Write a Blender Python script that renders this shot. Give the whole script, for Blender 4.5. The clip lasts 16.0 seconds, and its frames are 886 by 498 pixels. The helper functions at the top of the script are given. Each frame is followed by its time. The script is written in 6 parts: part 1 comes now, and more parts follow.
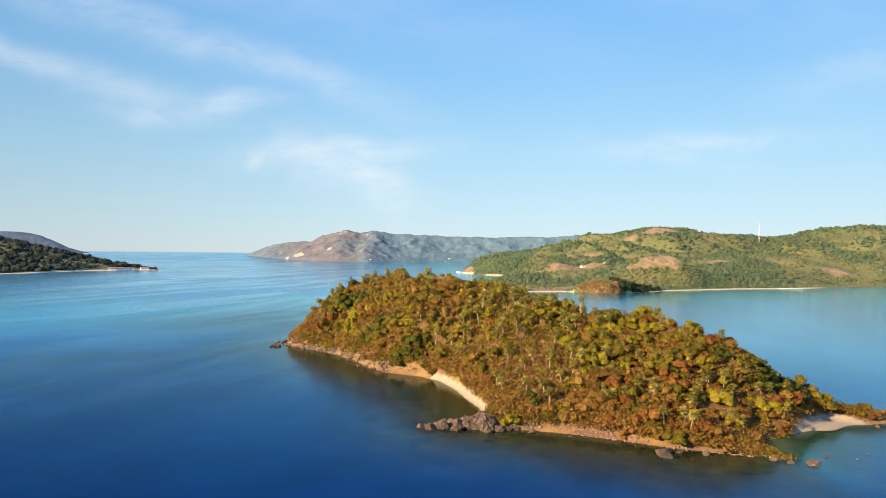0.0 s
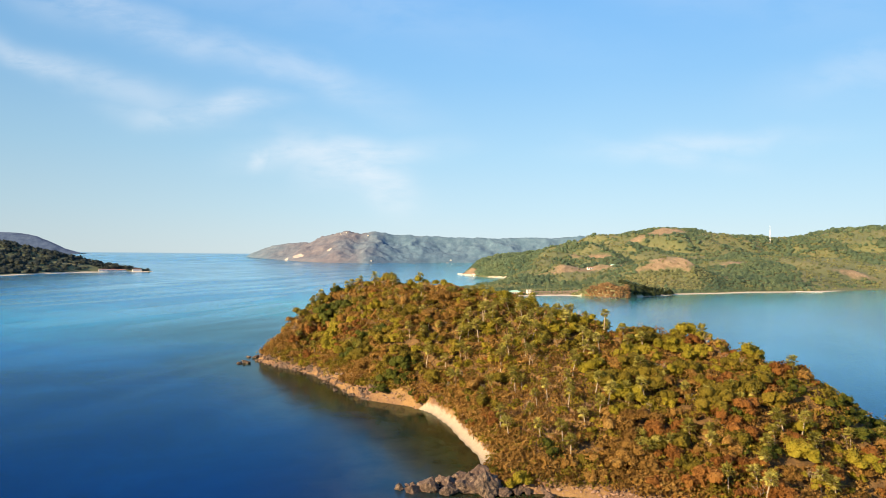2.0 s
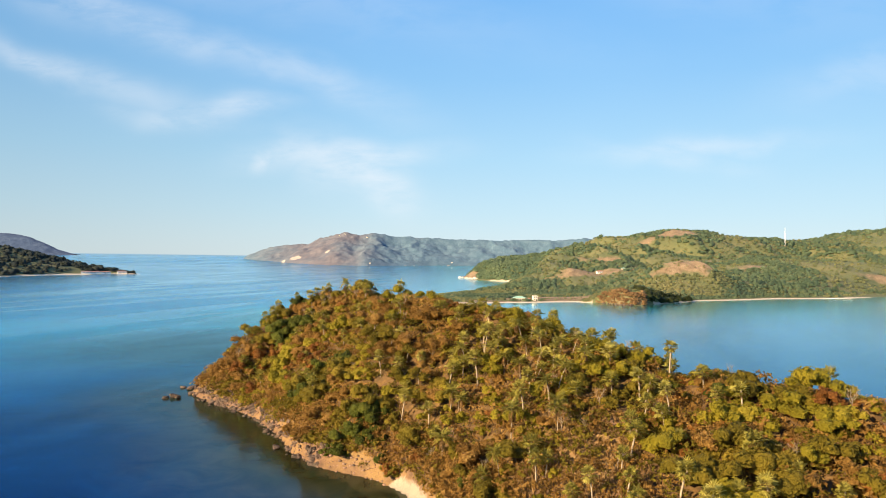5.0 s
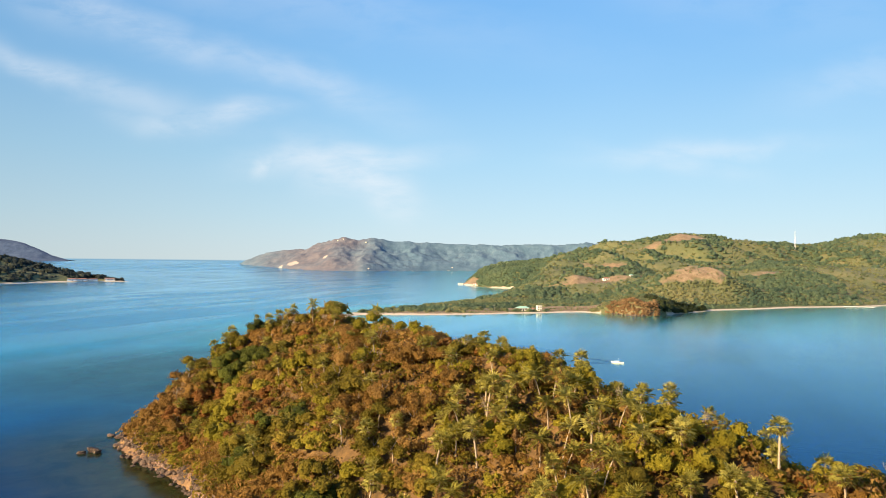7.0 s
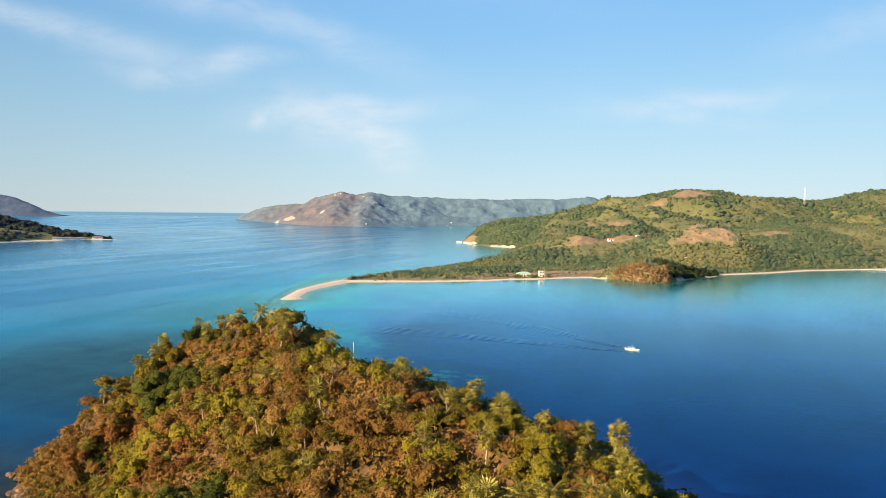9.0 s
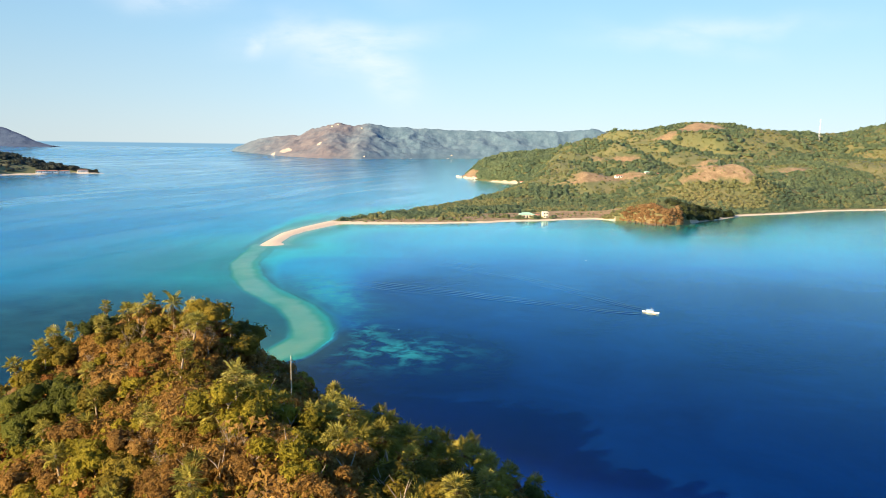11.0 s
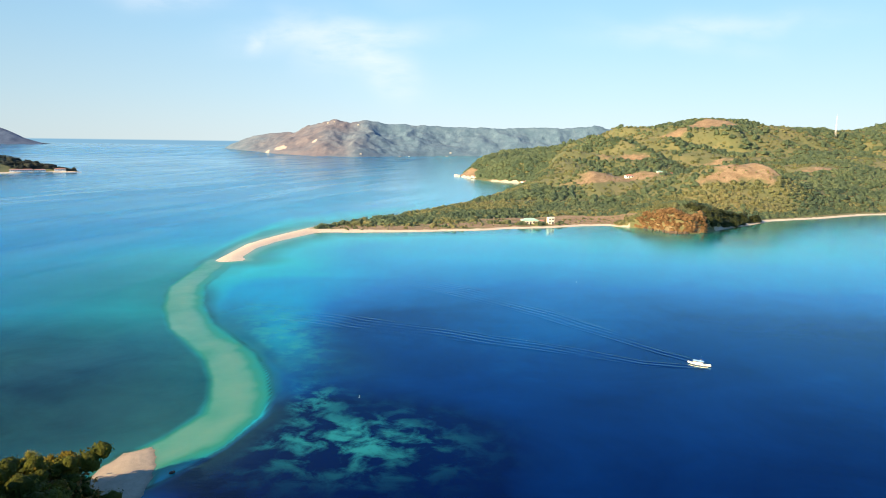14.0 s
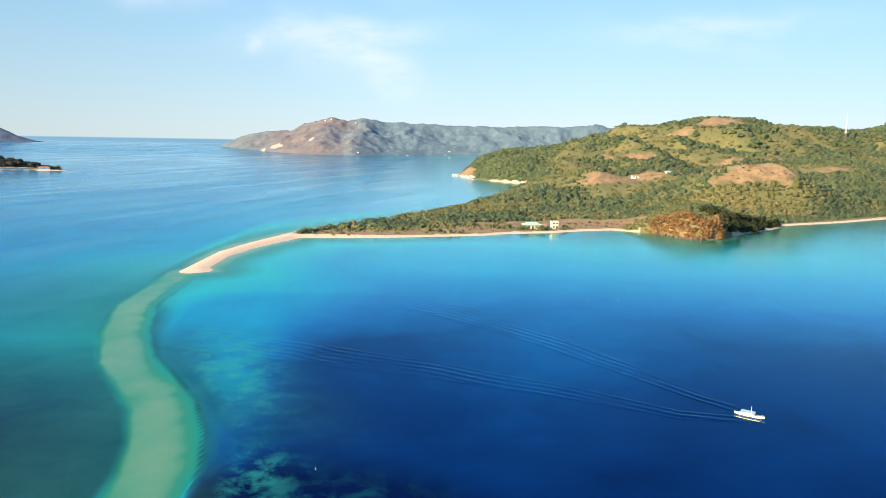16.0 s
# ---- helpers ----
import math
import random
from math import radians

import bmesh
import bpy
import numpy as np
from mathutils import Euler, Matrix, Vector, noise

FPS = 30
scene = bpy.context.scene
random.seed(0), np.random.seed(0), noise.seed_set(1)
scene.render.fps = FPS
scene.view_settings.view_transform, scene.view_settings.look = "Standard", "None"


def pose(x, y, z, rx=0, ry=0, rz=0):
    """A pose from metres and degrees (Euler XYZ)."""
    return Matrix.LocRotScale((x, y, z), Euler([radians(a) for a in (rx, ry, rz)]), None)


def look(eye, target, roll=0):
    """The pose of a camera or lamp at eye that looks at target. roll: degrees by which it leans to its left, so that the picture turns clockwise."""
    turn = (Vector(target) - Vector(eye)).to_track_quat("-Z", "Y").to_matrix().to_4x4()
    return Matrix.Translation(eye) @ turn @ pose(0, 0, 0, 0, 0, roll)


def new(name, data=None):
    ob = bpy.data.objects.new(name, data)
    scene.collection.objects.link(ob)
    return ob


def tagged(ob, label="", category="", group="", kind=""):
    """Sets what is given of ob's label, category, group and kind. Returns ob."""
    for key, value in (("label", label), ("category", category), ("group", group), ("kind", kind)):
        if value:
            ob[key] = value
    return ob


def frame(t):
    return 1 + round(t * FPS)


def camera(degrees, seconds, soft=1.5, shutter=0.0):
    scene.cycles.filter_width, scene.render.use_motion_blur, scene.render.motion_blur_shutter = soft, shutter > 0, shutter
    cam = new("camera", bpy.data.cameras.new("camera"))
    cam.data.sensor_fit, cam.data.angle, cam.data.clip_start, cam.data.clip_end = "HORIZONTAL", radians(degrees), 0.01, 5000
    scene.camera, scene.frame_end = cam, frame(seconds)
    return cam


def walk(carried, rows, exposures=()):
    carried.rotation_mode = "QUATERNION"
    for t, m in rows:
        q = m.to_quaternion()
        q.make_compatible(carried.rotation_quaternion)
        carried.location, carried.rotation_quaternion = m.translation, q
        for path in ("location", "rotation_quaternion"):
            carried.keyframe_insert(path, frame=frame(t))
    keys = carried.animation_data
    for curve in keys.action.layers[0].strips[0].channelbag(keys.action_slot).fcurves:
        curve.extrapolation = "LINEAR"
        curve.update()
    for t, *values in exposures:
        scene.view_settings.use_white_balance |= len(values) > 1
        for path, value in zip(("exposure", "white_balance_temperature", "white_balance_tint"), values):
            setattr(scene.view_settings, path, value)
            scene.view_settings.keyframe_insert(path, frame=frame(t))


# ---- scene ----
cam = camera(65.84, 16.0, soft=0.9)


def aim(x, y, z, yaw, pitch, roll):
    """A flying camera: heading to the left of +y, pitch up and roll, in degrees."""
    return pose(x, y, z, 90 + pitch, 0, yaw) @ pose(0, 0, 0, 0, 0, roll)


PATH = (
    (0, 0.01, -0.01, 66.01, -0.32, 0.24, 0.67),
    (0.5, 1.31, 15.81, 66.31, -0.26, 0.36, 0.67),
    (1, 2.55, 31.74, 66.54, -0.20, 0.39, 0.67),
    (1.5, 3.72, 47.77, 66.71, -0.15, 0.35, 0.67),
    (2, 4.85, 63.74, 66.82, -0.11, 0.32, 0.67),
    (2.5, 5.94, 79.43, 66.79, -0.08, 0.31, 0.70),
    (3, 7.01, 94.85, 66.62, -0.04, 0.38, 0.74),
    (3.5, 8.09, 110.23, 66.46, -0.00, 0.46, 0.79),
    (4, 9.22, 125.70, 66.41, 0.04, 0.43, 0.86),
    (6.5, 12.96, 209.06, 68.20, 0.08, 0.80, 0.75),
    (7, 14.27, 224.29, 70.65, 0.09, 0.88, 0.70),
    (7.5, 15.53, 239.39, 73.55, 0.08, 0.92, 0.64),
    (7.6, 15.77, 242.40, 74.18, 0.08, 0.92, 0.63),
    (7.7, 16.01, 245.41, 74.82, 0.08, 0.79, 0.62),
    (7.8, 16.25, 248.42, 75.47, 0.07, 0.21, 0.61),
    (7.9, 16.49, 251.43, 76.14, 0.07, -0.98, 0.60),
    (8, 16.73, 254.44, 76.81, 0.07, -2.01, 0.59),
    (8.1, 16.97, 257.44, 77.49, 0.06, -2.09, 0.59),
    (8.2, 17.20, 260.45, 78.17, 0.06, -2.17, 0.58),
    (10.3, 22.13, 321.31, 88.61, 0.03, -8.13, 0.88),
    (10.4, 22.38, 324.35, 88.62, 0.04, -8.65, 0.88),
    (10.5, 22.64, 327.39, 88.63, 0.04, -8.69, 0.88),
    (11, 23.90, 342.57, 88.70, 0.04, -8.78, 0.85),
    (11.5, 25.18, 357.73, 88.85, 0.05, -8.86, 0.84),
    (12, 26.43, 372.90, 88.98, 0.06, -8.91, 0.82),
    (12.5, 27.62, 388.12, 89.01, 0.07, -8.96, 0.82),
    (13, 28.87, 403.52, 88.98, 0.07, -8.99, 0.83),
    (13.5, 30.22, 419.11, 88.87, 0.07, -9.00, 0.84),
    (14, 31.53, 434.51, 88.50, 0.06, -9.00, 0.86),
    (14.5, 32.73, 449.37, 87.89, 0.05, -9.08, 0.88),
    (15, 33.84, 463.69, 87.35, 0.04, -9.11, 0.92),
    (15.5, 34.86, 477.59, 87.08, 0.02, -9.08, 0.97),
    (16, 35.80, 491.23, 87.00, 0.00, -9.09, 1.01),
)
walk(cam, [(t, aim(*row)) for t, *row in PATH], ((0.0, 1.49), (6.4, 1.49), (7.5, 1.41), (8.1, 1.375), (10.4, 1.60), (11.4, 1.675), (16.0, 1.65)))

# ---------------------------------------------------------------- world and sun
SUN_DIR = Vector((-0.81, -0.585, 0.0)).normalized()
SUN_ELEV = 24.0


SKY_GAIN = 7.2


class Nodes:
    """Short hand for building a node tree."""

    def __init__(self, tree):
        self.t = tree
        tree.nodes.clear()

    def put(self, kind, props=None, **links):
        n = self.t.nodes.new(kind)
        props = props or {}
        if "operation" in props:
            n.operation, n.use_clamp = props["operation"], props["use_clamp"]
        if "data_type" in props:
            n.data_type, n.blend_type = props["data_type"], props["blend_type"]
        if "sky_type" in props:
            n.sky_type, n.sun_disc = props["sky_type"], props["sun_disc"]
        if "attribute_name" in props:
            n.attribute_name = props["attribute_name"]
        for k, v in links.items():
            key = int(k[1:]) if k[0] == "i" and k[1:].isdigit() else k.replace("_", " ")
            self.link(v, n.inputs[key])
        return n

    def link(self, v, socket):
        if isinstance(v, bpy.types.NodeSocket):
            self.t.links.new(v, socket)
        elif isinstance(v, bpy.types.Node):
            self.t.links.new(v.outputs[0], socket)
        elif v is not None:
            if isinstance(v, tuple) and len(v) == 3 and socket.type == "RGBA":
                v = (*v, 1.0)
            socket.default_value = v

    def math(self, op, a, b=0.0, c=None, clamp=False):
        n = self.put("ShaderNodeMath", {"operation": op, "use_clamp": clamp}, i0=a, i1=b)
        if c is not None:
            self.link(c, n.inputs[2])
        return n.outputs[0]

    def ramp(self, fac, stops, mode="LINEAR"):
        n = self.put("ShaderNodeValToRGB", None, Fac=fac)
        n.color_ramp.interpolation = mode
        e = n.color_ramp.elements
        while len(e) < len(stops):
            e.new(0.5)
        for el, (p, c) in zip(e, stops):
            el.position = p
            el.color = (*c, 1.0) if isinstance(c, tuple) else (c, c, c, 1.0)
        return n.outputs[0]

    def mix(self, fac, a, b, blend="MIX"):
        n = self.put("ShaderNodeMix", {"data_type": "RGBA", "blend_type": blend})
        self.link(fac, n.inputs[0])
        self.link(a, n.inputs[6])
        self.link(b, n.inputs[7])
        return n.outputs[2]

    def noise(self, vec, scale, detail=4.0, rough=0.55, dist=0.0):
        n = self.put("ShaderNodeTexNoise", None, Vector=vec, Scale=scale, Detail=detail, Roughness=rough, Distortion=dist)
        return n.outputs[0]

    def stretch(self, vec, scale=(1, 1, 1), rot=(0, 0, 0), loc=(0, 0, 0)):
        n = self.put("ShaderNodeMapping", None, Vector=vec)
        n.inputs["Scale"].default_value = scale
        n.inputs["Rotation"].default_value = rot
        n.inputs["Location"].default_value = loc
        return n.outputs[0]


def build_world():
    w = bpy.data.worlds.new("sky")
    w.use_nodes = True
    scene.world = w
    n = Nodes(w.node_tree)
    sky = n.put("ShaderNodeTexSky", {"sky_type": "NISHITA", "sun_disc": False})
    sky.sun_elevation = radians(SUN_ELEV)
    sky.sun_rotation = math.atan2(SUN_DIR.x, SUN_DIR.y)
    sky.altitude, sky.air_density, sky.dust_density, sky.ozone_density = 60, 1.0, 0.6, 2.0
    way = n.put("ShaderNodeTexCoord").outputs["Generated"]
    sep = n.put("ShaderNodeSeparateXYZ", None, Vector=way)
    ahead = n.math("MAXIMUM", sep.outputs[1], 0.08)
    az = n.math("DIVIDE", sep.outputs[0], ahead)
    el = n.math("DIVIDE", sep.outputs[2], ahead)
    flat = n.put("ShaderNodeCombineXYZ", None, X=az, Y=el, Z=0.0).outputs[0]
    # clear tropical air: pale sea haze low down, deepening blue above
    air = n.ramp(sep.outputs[2], [(0.0, (0.66, 0.79, 0.83)), (0.06, (0.54, 0.75, 0.87)), (0.14, (0.41, 0.68, 0.89)), (0.25, (0.27, 0.56, 0.89)), (0.37, (0.185, 0.47, 0.88)), (0.6, (0.10, 0.33, 0.75)), (1.0, (0.07, 0.24, 0.6))])
    air = n.mix(1.0, air, n.ramp(n.math("ADD", n.math("MULTIPLY", sep.outputs[0], 0.5), 0.5), [(0.15, 0.74), (0.45, 0.98), (0.6, 1.02), (0.8, 1.0)]), "MULTIPLY")
    base = n.mix(0.93, sky, n.mix(1.0, air, (SKY_GAIN, SKY_GAIN, SKY_GAIN), "MULTIPLY"))
    # cirrus: soft streaked patches, each (azimuth, elevation, half width, half height, turn, density)
    wisp = n.noise(n.stretch(flat, (2.6, 9.0, 1), (0, 0, radians(24))), 2.4, 6.0, 0.62, 0.6)
    fine = n.noise(n.stretch(flat, (7, 16, 1), (0, 0, radians(18))), 2.2, 5.0, 0.6, 0.4)
    total = None
    drift_a = n.noise(n.stretch(flat, (1, 1, 1), (0, 0, 0), (3, 1, 0)), 7.0, 2.0, 0.5)
    drift_e = n.noise(n.stretch(flat, (1, 1, 1), (0, 0, 0), (7, 5, 0)), 7.0, 2.0, 0.5)
    az_c = n.math("ADD", az, n.math("MULTIPLY", n.math("SUBTRACT", drift_a, 0.5), 0.16))
    el_c = n.math("ADD", el, n.math("MULTIPLY", n.math("SUBTRACT", drift_e, 0.5), 0.055))
    for a, e, sa, se, turn, dens in (
        (-0.262, 0.136, 0.025, 0.015, 8, 0.8), (-0.15, 0.146, 0.13, 0.020, 3, 0.85), (-0.12, 0.116, 0.095, 0.034, -26, 0.95), (-0.09, 0.088, 0.06, 0.024, -20, 0.7),
        (-0.33, 0.206, 0.080, 0.019, 10, 0.7), (-0.40, 0.195, 0.08, 0.018, -4, 0.55), (-0.60, 0.270, 0.11, 0.022, -19, 0.6), (-0.47, 0.232, 0.15, 0.024, -15, 0.45),
        (-0.40, 0.315, 0.19, 0.028, -16, 0.48), (-0.22, 0.268, 0.15, 0.026, -22, 0.45), (-0.52, 0.36, 0.18, 0.032, -14, 0.45), (0.37, 0.162, 0.15, 0.018, 4, 0.58), (0.33, 0.146, 0.10, 0.018, -8, 0.5),
        (0.62, 0.275, 0.12, 0.04, 14, 0.3), (-0.35, 0.42, 0.45, 0.05, -12, 0.30), (0.10, 0.47, 0.5, 0.06, -10, 0.30)):
        c, s = math.cos(radians(turn)), math.sin(radians(turn))
        dx, dy = n.math("SUBTRACT", az_c, a), n.math("SUBTRACT", el_c, e)
        u = n.math("ADD", n.math("MULTIPLY", dx, c / sa), n.math("MULTIPLY", dy, s / sa))
        v = n.math("ADD", n.math("MULTIPLY", dx, -s / se), n.math("MULTIPLY", dy, c / se))
        r2 = n.math("ADD", n.math("MULTIPLY", u, u), n.math("MULTIPLY", v, v))
        m = n.math("MULTIPLY", n.math("EXPONENT", n.math("MULTIPLY", r2, -1.1)), dens)
        total = m if total is None else n.math("MAXIMUM", total, m)
    grain = n.math("ADD", n.math("MULTIPLY", wisp, 0.65), n.math("MULTIPLY", fine, 0.45))
    cover = n.math("MULTIPLY", total, n.ramp(grain, [(0.28, 0.15), (0.66, 1.0)], "EASE"))
    cover = n.math("MULTIPLY", cover, n.ramp(sep.outputs[1], [(0.05, 0.0), (0.3, 1.0)]))
    base = n.mix(n.math("MULTIPLY", cover, 0.66), base, (6.2, 6.45, 6.75))
    # the sea goes on below the skyline
    below = n.ramp(n.math("ADD", n.math("MULTIPLY", sep.outputs[2], 60.0), 0.75), [(0.42, 1.0), (0.52, 0.0)])
    base = n.mix(below, base, (1.5, 2.95, 4.15))
    bg = n.put("ShaderNodeBackground", None, Color=base, Strength=0.0535)
    n.put("ShaderNodeOutputWorld", None, Surface=bg)


build_world()
sun = new("sun", bpy.data.lights.new("sun", "SUN"))
sun.data.energy, sun.data.angle, sun.data.color = 5.0, radians(0.6), (1.0, 0.755, 0.44)
up = math.tan(radians(SUN_ELEV))
sun.matrix_world = look((SUN_DIR.x * 900, SUN_DIR.y * 900, up * 900), (0, 0, 0))


# ---------------------------------------------------------------- materials
def material(name, build):
    m = bpy.data.materials.new(name)
    m.use_nodes = True
    n = Nodes(m.node_tree)
    surface = build(n)
    n.put("ShaderNodeOutputMaterial", None, Surface=surface)
    return m


def spot(n):
    return n.put("ShaderNodeNewGeometry").outputs["Position"]


def principled(n, color, rough=0.8, bump=None, strength=0.4, distance=0.3, **more):
    p = n.put("ShaderNodeBsdfPrincipled", None, Base_Color=color, Roughness=rough, **more)
    if bump is not None:
        n.link(n.put("ShaderNodeBump", None, Strength=strength, Distance=distance, Height=bump), p.inputs["Normal"])
    return p


def leaf_material(name, stops, patch=0.13, glow=0.25, rough=0.62, grain=0.0, tuft_size=2.0, each=0.34):
    """Foliage: colour by patches of plants, by whole plants and by single leaf clumps, with some light coming through."""

    def build(n):
        where = spot(n)
        one = n.put("ShaderNodeNewGeometry").outputs["Random Per Island"]
        plant = n.put("ShaderNodeObjectInfo").outputs["Random"]
        # joined plants carry their own tint, one to two; single ones take their object's
        tint = n.put("ShaderNodeAttribute", {"attribute_name": "tint"}).outputs["Fac"]
        joined = n.math("GREATER_THAN", tint, 0.5)
        plant = n.math("ADD", n.math("MULTIPLY", plant, n.math("SUBTRACT", 1.0, joined)), n.math("MULTIPLY", n.math("SUBTRACT", tint, 1.0), joined))
        patches = n.noise(where, patch, 3.0, 0.6)
        fac = n.math("ADD", n.math("MULTIPLY", patches, 1.15), n.math("MULTIPLY", one, 0.16))
        fac = n.math("ADD", fac, n.math("MULTIPLY", plant, each))
        tuft = n.ramp(n.noise(where, 1.0 / tuft_size, 4.0, 0.65), [(0.36, 0.0), (0.64, 1.0)])
        if grain:
            fac = n.math("ADD", fac, n.math("MULTIPLY", n.math("SUBTRACT", tuft, 0.5), grain))
        col = n.ramp(n.math("SUBTRACT", fac, 0.22 + each * 0.5), stops)
        p = principled(n, col, rough, tuft, 1.0, tuft_size * 1.1, Specular_IOR_Level=0.12)
        tr = n.put("ShaderNodeBsdfTranslucent", None, Color=col)
        return n.put("ShaderNodeMixShader", None, Fac=glow, i1=p, i2=tr)

    return material(name, build)


FINE = {"grain": 0.16, "tuft_size": 0.55, "glow": 0.27}
M_GREEN = leaf_material("leaf green", [(0.1, (0.044, 0.055, 0.008)), (0.5, (0.106, 0.118, 0.016)), (0.9, (0.205, 0.20, 0.030))], **FINE)
M_OLIVE = leaf_material("leaf olive", [(0.1, (0.096, 0.080, 0.010)), (0.5, (0.225, 0.170, 0.020)), (0.9, (0.39, 0.28, 0.038))], **FINE)
M_YELLOW = leaf_material("leaf yellow", [(0.1, (0.18, 0.152, 0.013)), (0.5, (0.33, 0.270, 0.025)), (0.9, (0.51, 0.395, 0.05))], **FINE)
M_BROWN = leaf_material("leaf dry brown", [(0.1, (0.165, 0.088, 0.021)), (0.5, (0.345, 0.188, 0.046)), (0.9, (0.56, 0.345, 0.105))], **FINE)
M_RUST = leaf_material("leaf rust", [(0.1, (0.17, 0.068, 0.018)), (0.5, (0.33, 0.138, 0.034)), (0.9, (0.48, 0.24, 0.06))], **FINE)
M_PALM = leaf_material("palm leaf", [(0.1, (0.19, 0.168, 0.028)), (0.5, (0.43, 0.375, 0.075)), (0.9, (0.72, 0.62, 0.19))], glow=0.34, rough=0.4)
M_STRAW = leaf_material("dead palm leaf", [(0.1, (0.18, 0.095, 0.034)), (0.5, (0.34, 0.20, 0.080)), (0.9, (0.50, 0.34, 0.16))], glow=0.15)
# Both woods leaves are lighter and bluer, with some distance haze put in.
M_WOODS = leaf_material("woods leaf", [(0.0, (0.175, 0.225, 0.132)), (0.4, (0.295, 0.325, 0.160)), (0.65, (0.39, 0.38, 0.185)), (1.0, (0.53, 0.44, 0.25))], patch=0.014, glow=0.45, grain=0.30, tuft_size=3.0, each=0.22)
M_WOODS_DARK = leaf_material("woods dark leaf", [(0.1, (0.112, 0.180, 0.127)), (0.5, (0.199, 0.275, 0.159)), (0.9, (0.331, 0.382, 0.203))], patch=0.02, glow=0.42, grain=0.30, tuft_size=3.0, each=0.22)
# Shade right of the cliff is put into this dark leaf.
M_SHORE_TREE_SHADED = leaf_material("shaded shore tree leaf", [(0.1, (0.030, 0.044, 0.018)), (0.5, (0.060, 0.075, 0.028)), (0.9, (0.12, 0.115, 0.042))], patch=0.05, glow=0.25, grain=0.4)
# The headland's shaded side and some haze are put into this dark leaf.
M_WOODS_FAR_SHADED = leaf_material("shaded headland leaf", [(0.1, (0.030, 0.044, 0.048)), (0.5, (0.055, 0.070, 0.064)), (0.9, (0.105, 0.108, 0.080))], patch=0.02, glow=0.3, grain=0.4)
M_WOODS_RED = leaf_material("woods rusty leaf", [(0.1, (0.22, 0.125, 0.062)), (0.5, (0.39, 0.235, 0.11)), (0.9, (0.50, 0.345, 0.17))], patch=0.05, grain=0.5)


def bark(n):
    where = spot(n)
    g = n.noise(n.stretch(where, (1, 1, 0.25)), 6.0, 5.0)
    col = n.ramp(g, [(0.3, (0.17, 0.12, 0.08)), (0.7, (0.40, 0.32, 0.23))])
    return principled(n, col, 0.85, g, 0.5, 0.05)


M_BARK = material("bark", bark)


def island_soil(n):
    where = spot(n)
    big, mid, small = n.noise(where, 0.06, 4.0), n.noise(where, 0.5, 5.0, 0.65), n.noise(where, 3.5, 4.0)
    earth = n.ramp(mid, [(0.3, (0.062, 0.032, 0.017)), (0.5, (0.125, 0.066, 0.036)), (0.72, (0.20, 0.118, 0.070))])
    grass = n.ramp(small, [(0.3, (0.15, 0.085, 0.028)), (0.6, (0.28, 0.165, 0.055)), (0.8, (0.36, 0.24, 0.09))])
    # Leaf litter, its colour darkened further for the shade between shrubs.
    shaded_litter = n.ramp(mid, [(0.3, (0.05, 0.028, 0.008)), (0.55, (0.12, 0.064, 0.018)), (0.75, (0.21, 0.120, 0.036))])
    open_ = n.put("ShaderNodeAttribute", {"attribute_name": "bare"}).outputs["Fac"]
    col = n.mix(n.ramp(big, [(0.42, 0.0), (0.6, 0.8)]), earth, grass)
    col = n.mix(n.ramp(n.math("ADD", open_, n.math("MULTIPLY", n.math("SUBTRACT", mid, 0.5), 0.7)), [(0.35, 0.0), (0.65, 1.0)]), shaded_litter, col)
    sandy = n.put("ShaderNodeAttribute", {"attribute_name": "sand"}).outputs["Fac"]
    sand = n.ramp(n.math("ADD", n.math("MULTIPLY", small, 0.5), n.math("MULTIPLY", mid, 0.5)), [(0.3, (0.22, 0.172, 0.128)), (0.6, (0.32, 0.258, 0.196)), (0.8, (0.39, 0.325, 0.255))])
    edge = n.math("ADD", sandy, n.math("MULTIPLY", n.math("SUBTRACT", mid, 0.5), 0.5))
    col = n.mix(n.ramp(edge, [(0.4, 0.0), (0.6, 1.0)]), col, sand)
    wet = n.ramp(n.put("ShaderNodeSeparateXYZ", None, Vector=where).outputs[2], [(0.0, 0.65), (0.2, 1.0)])
    col = n.mix(1.0, col, wet, "MULTIPLY")
    return principled(n, col, 0.9, n.math("ADD", mid, n.math("MULTIPLY", small, 0.5)), 0.6, 0.4)


M_SOIL = material("island soil", island_soil)


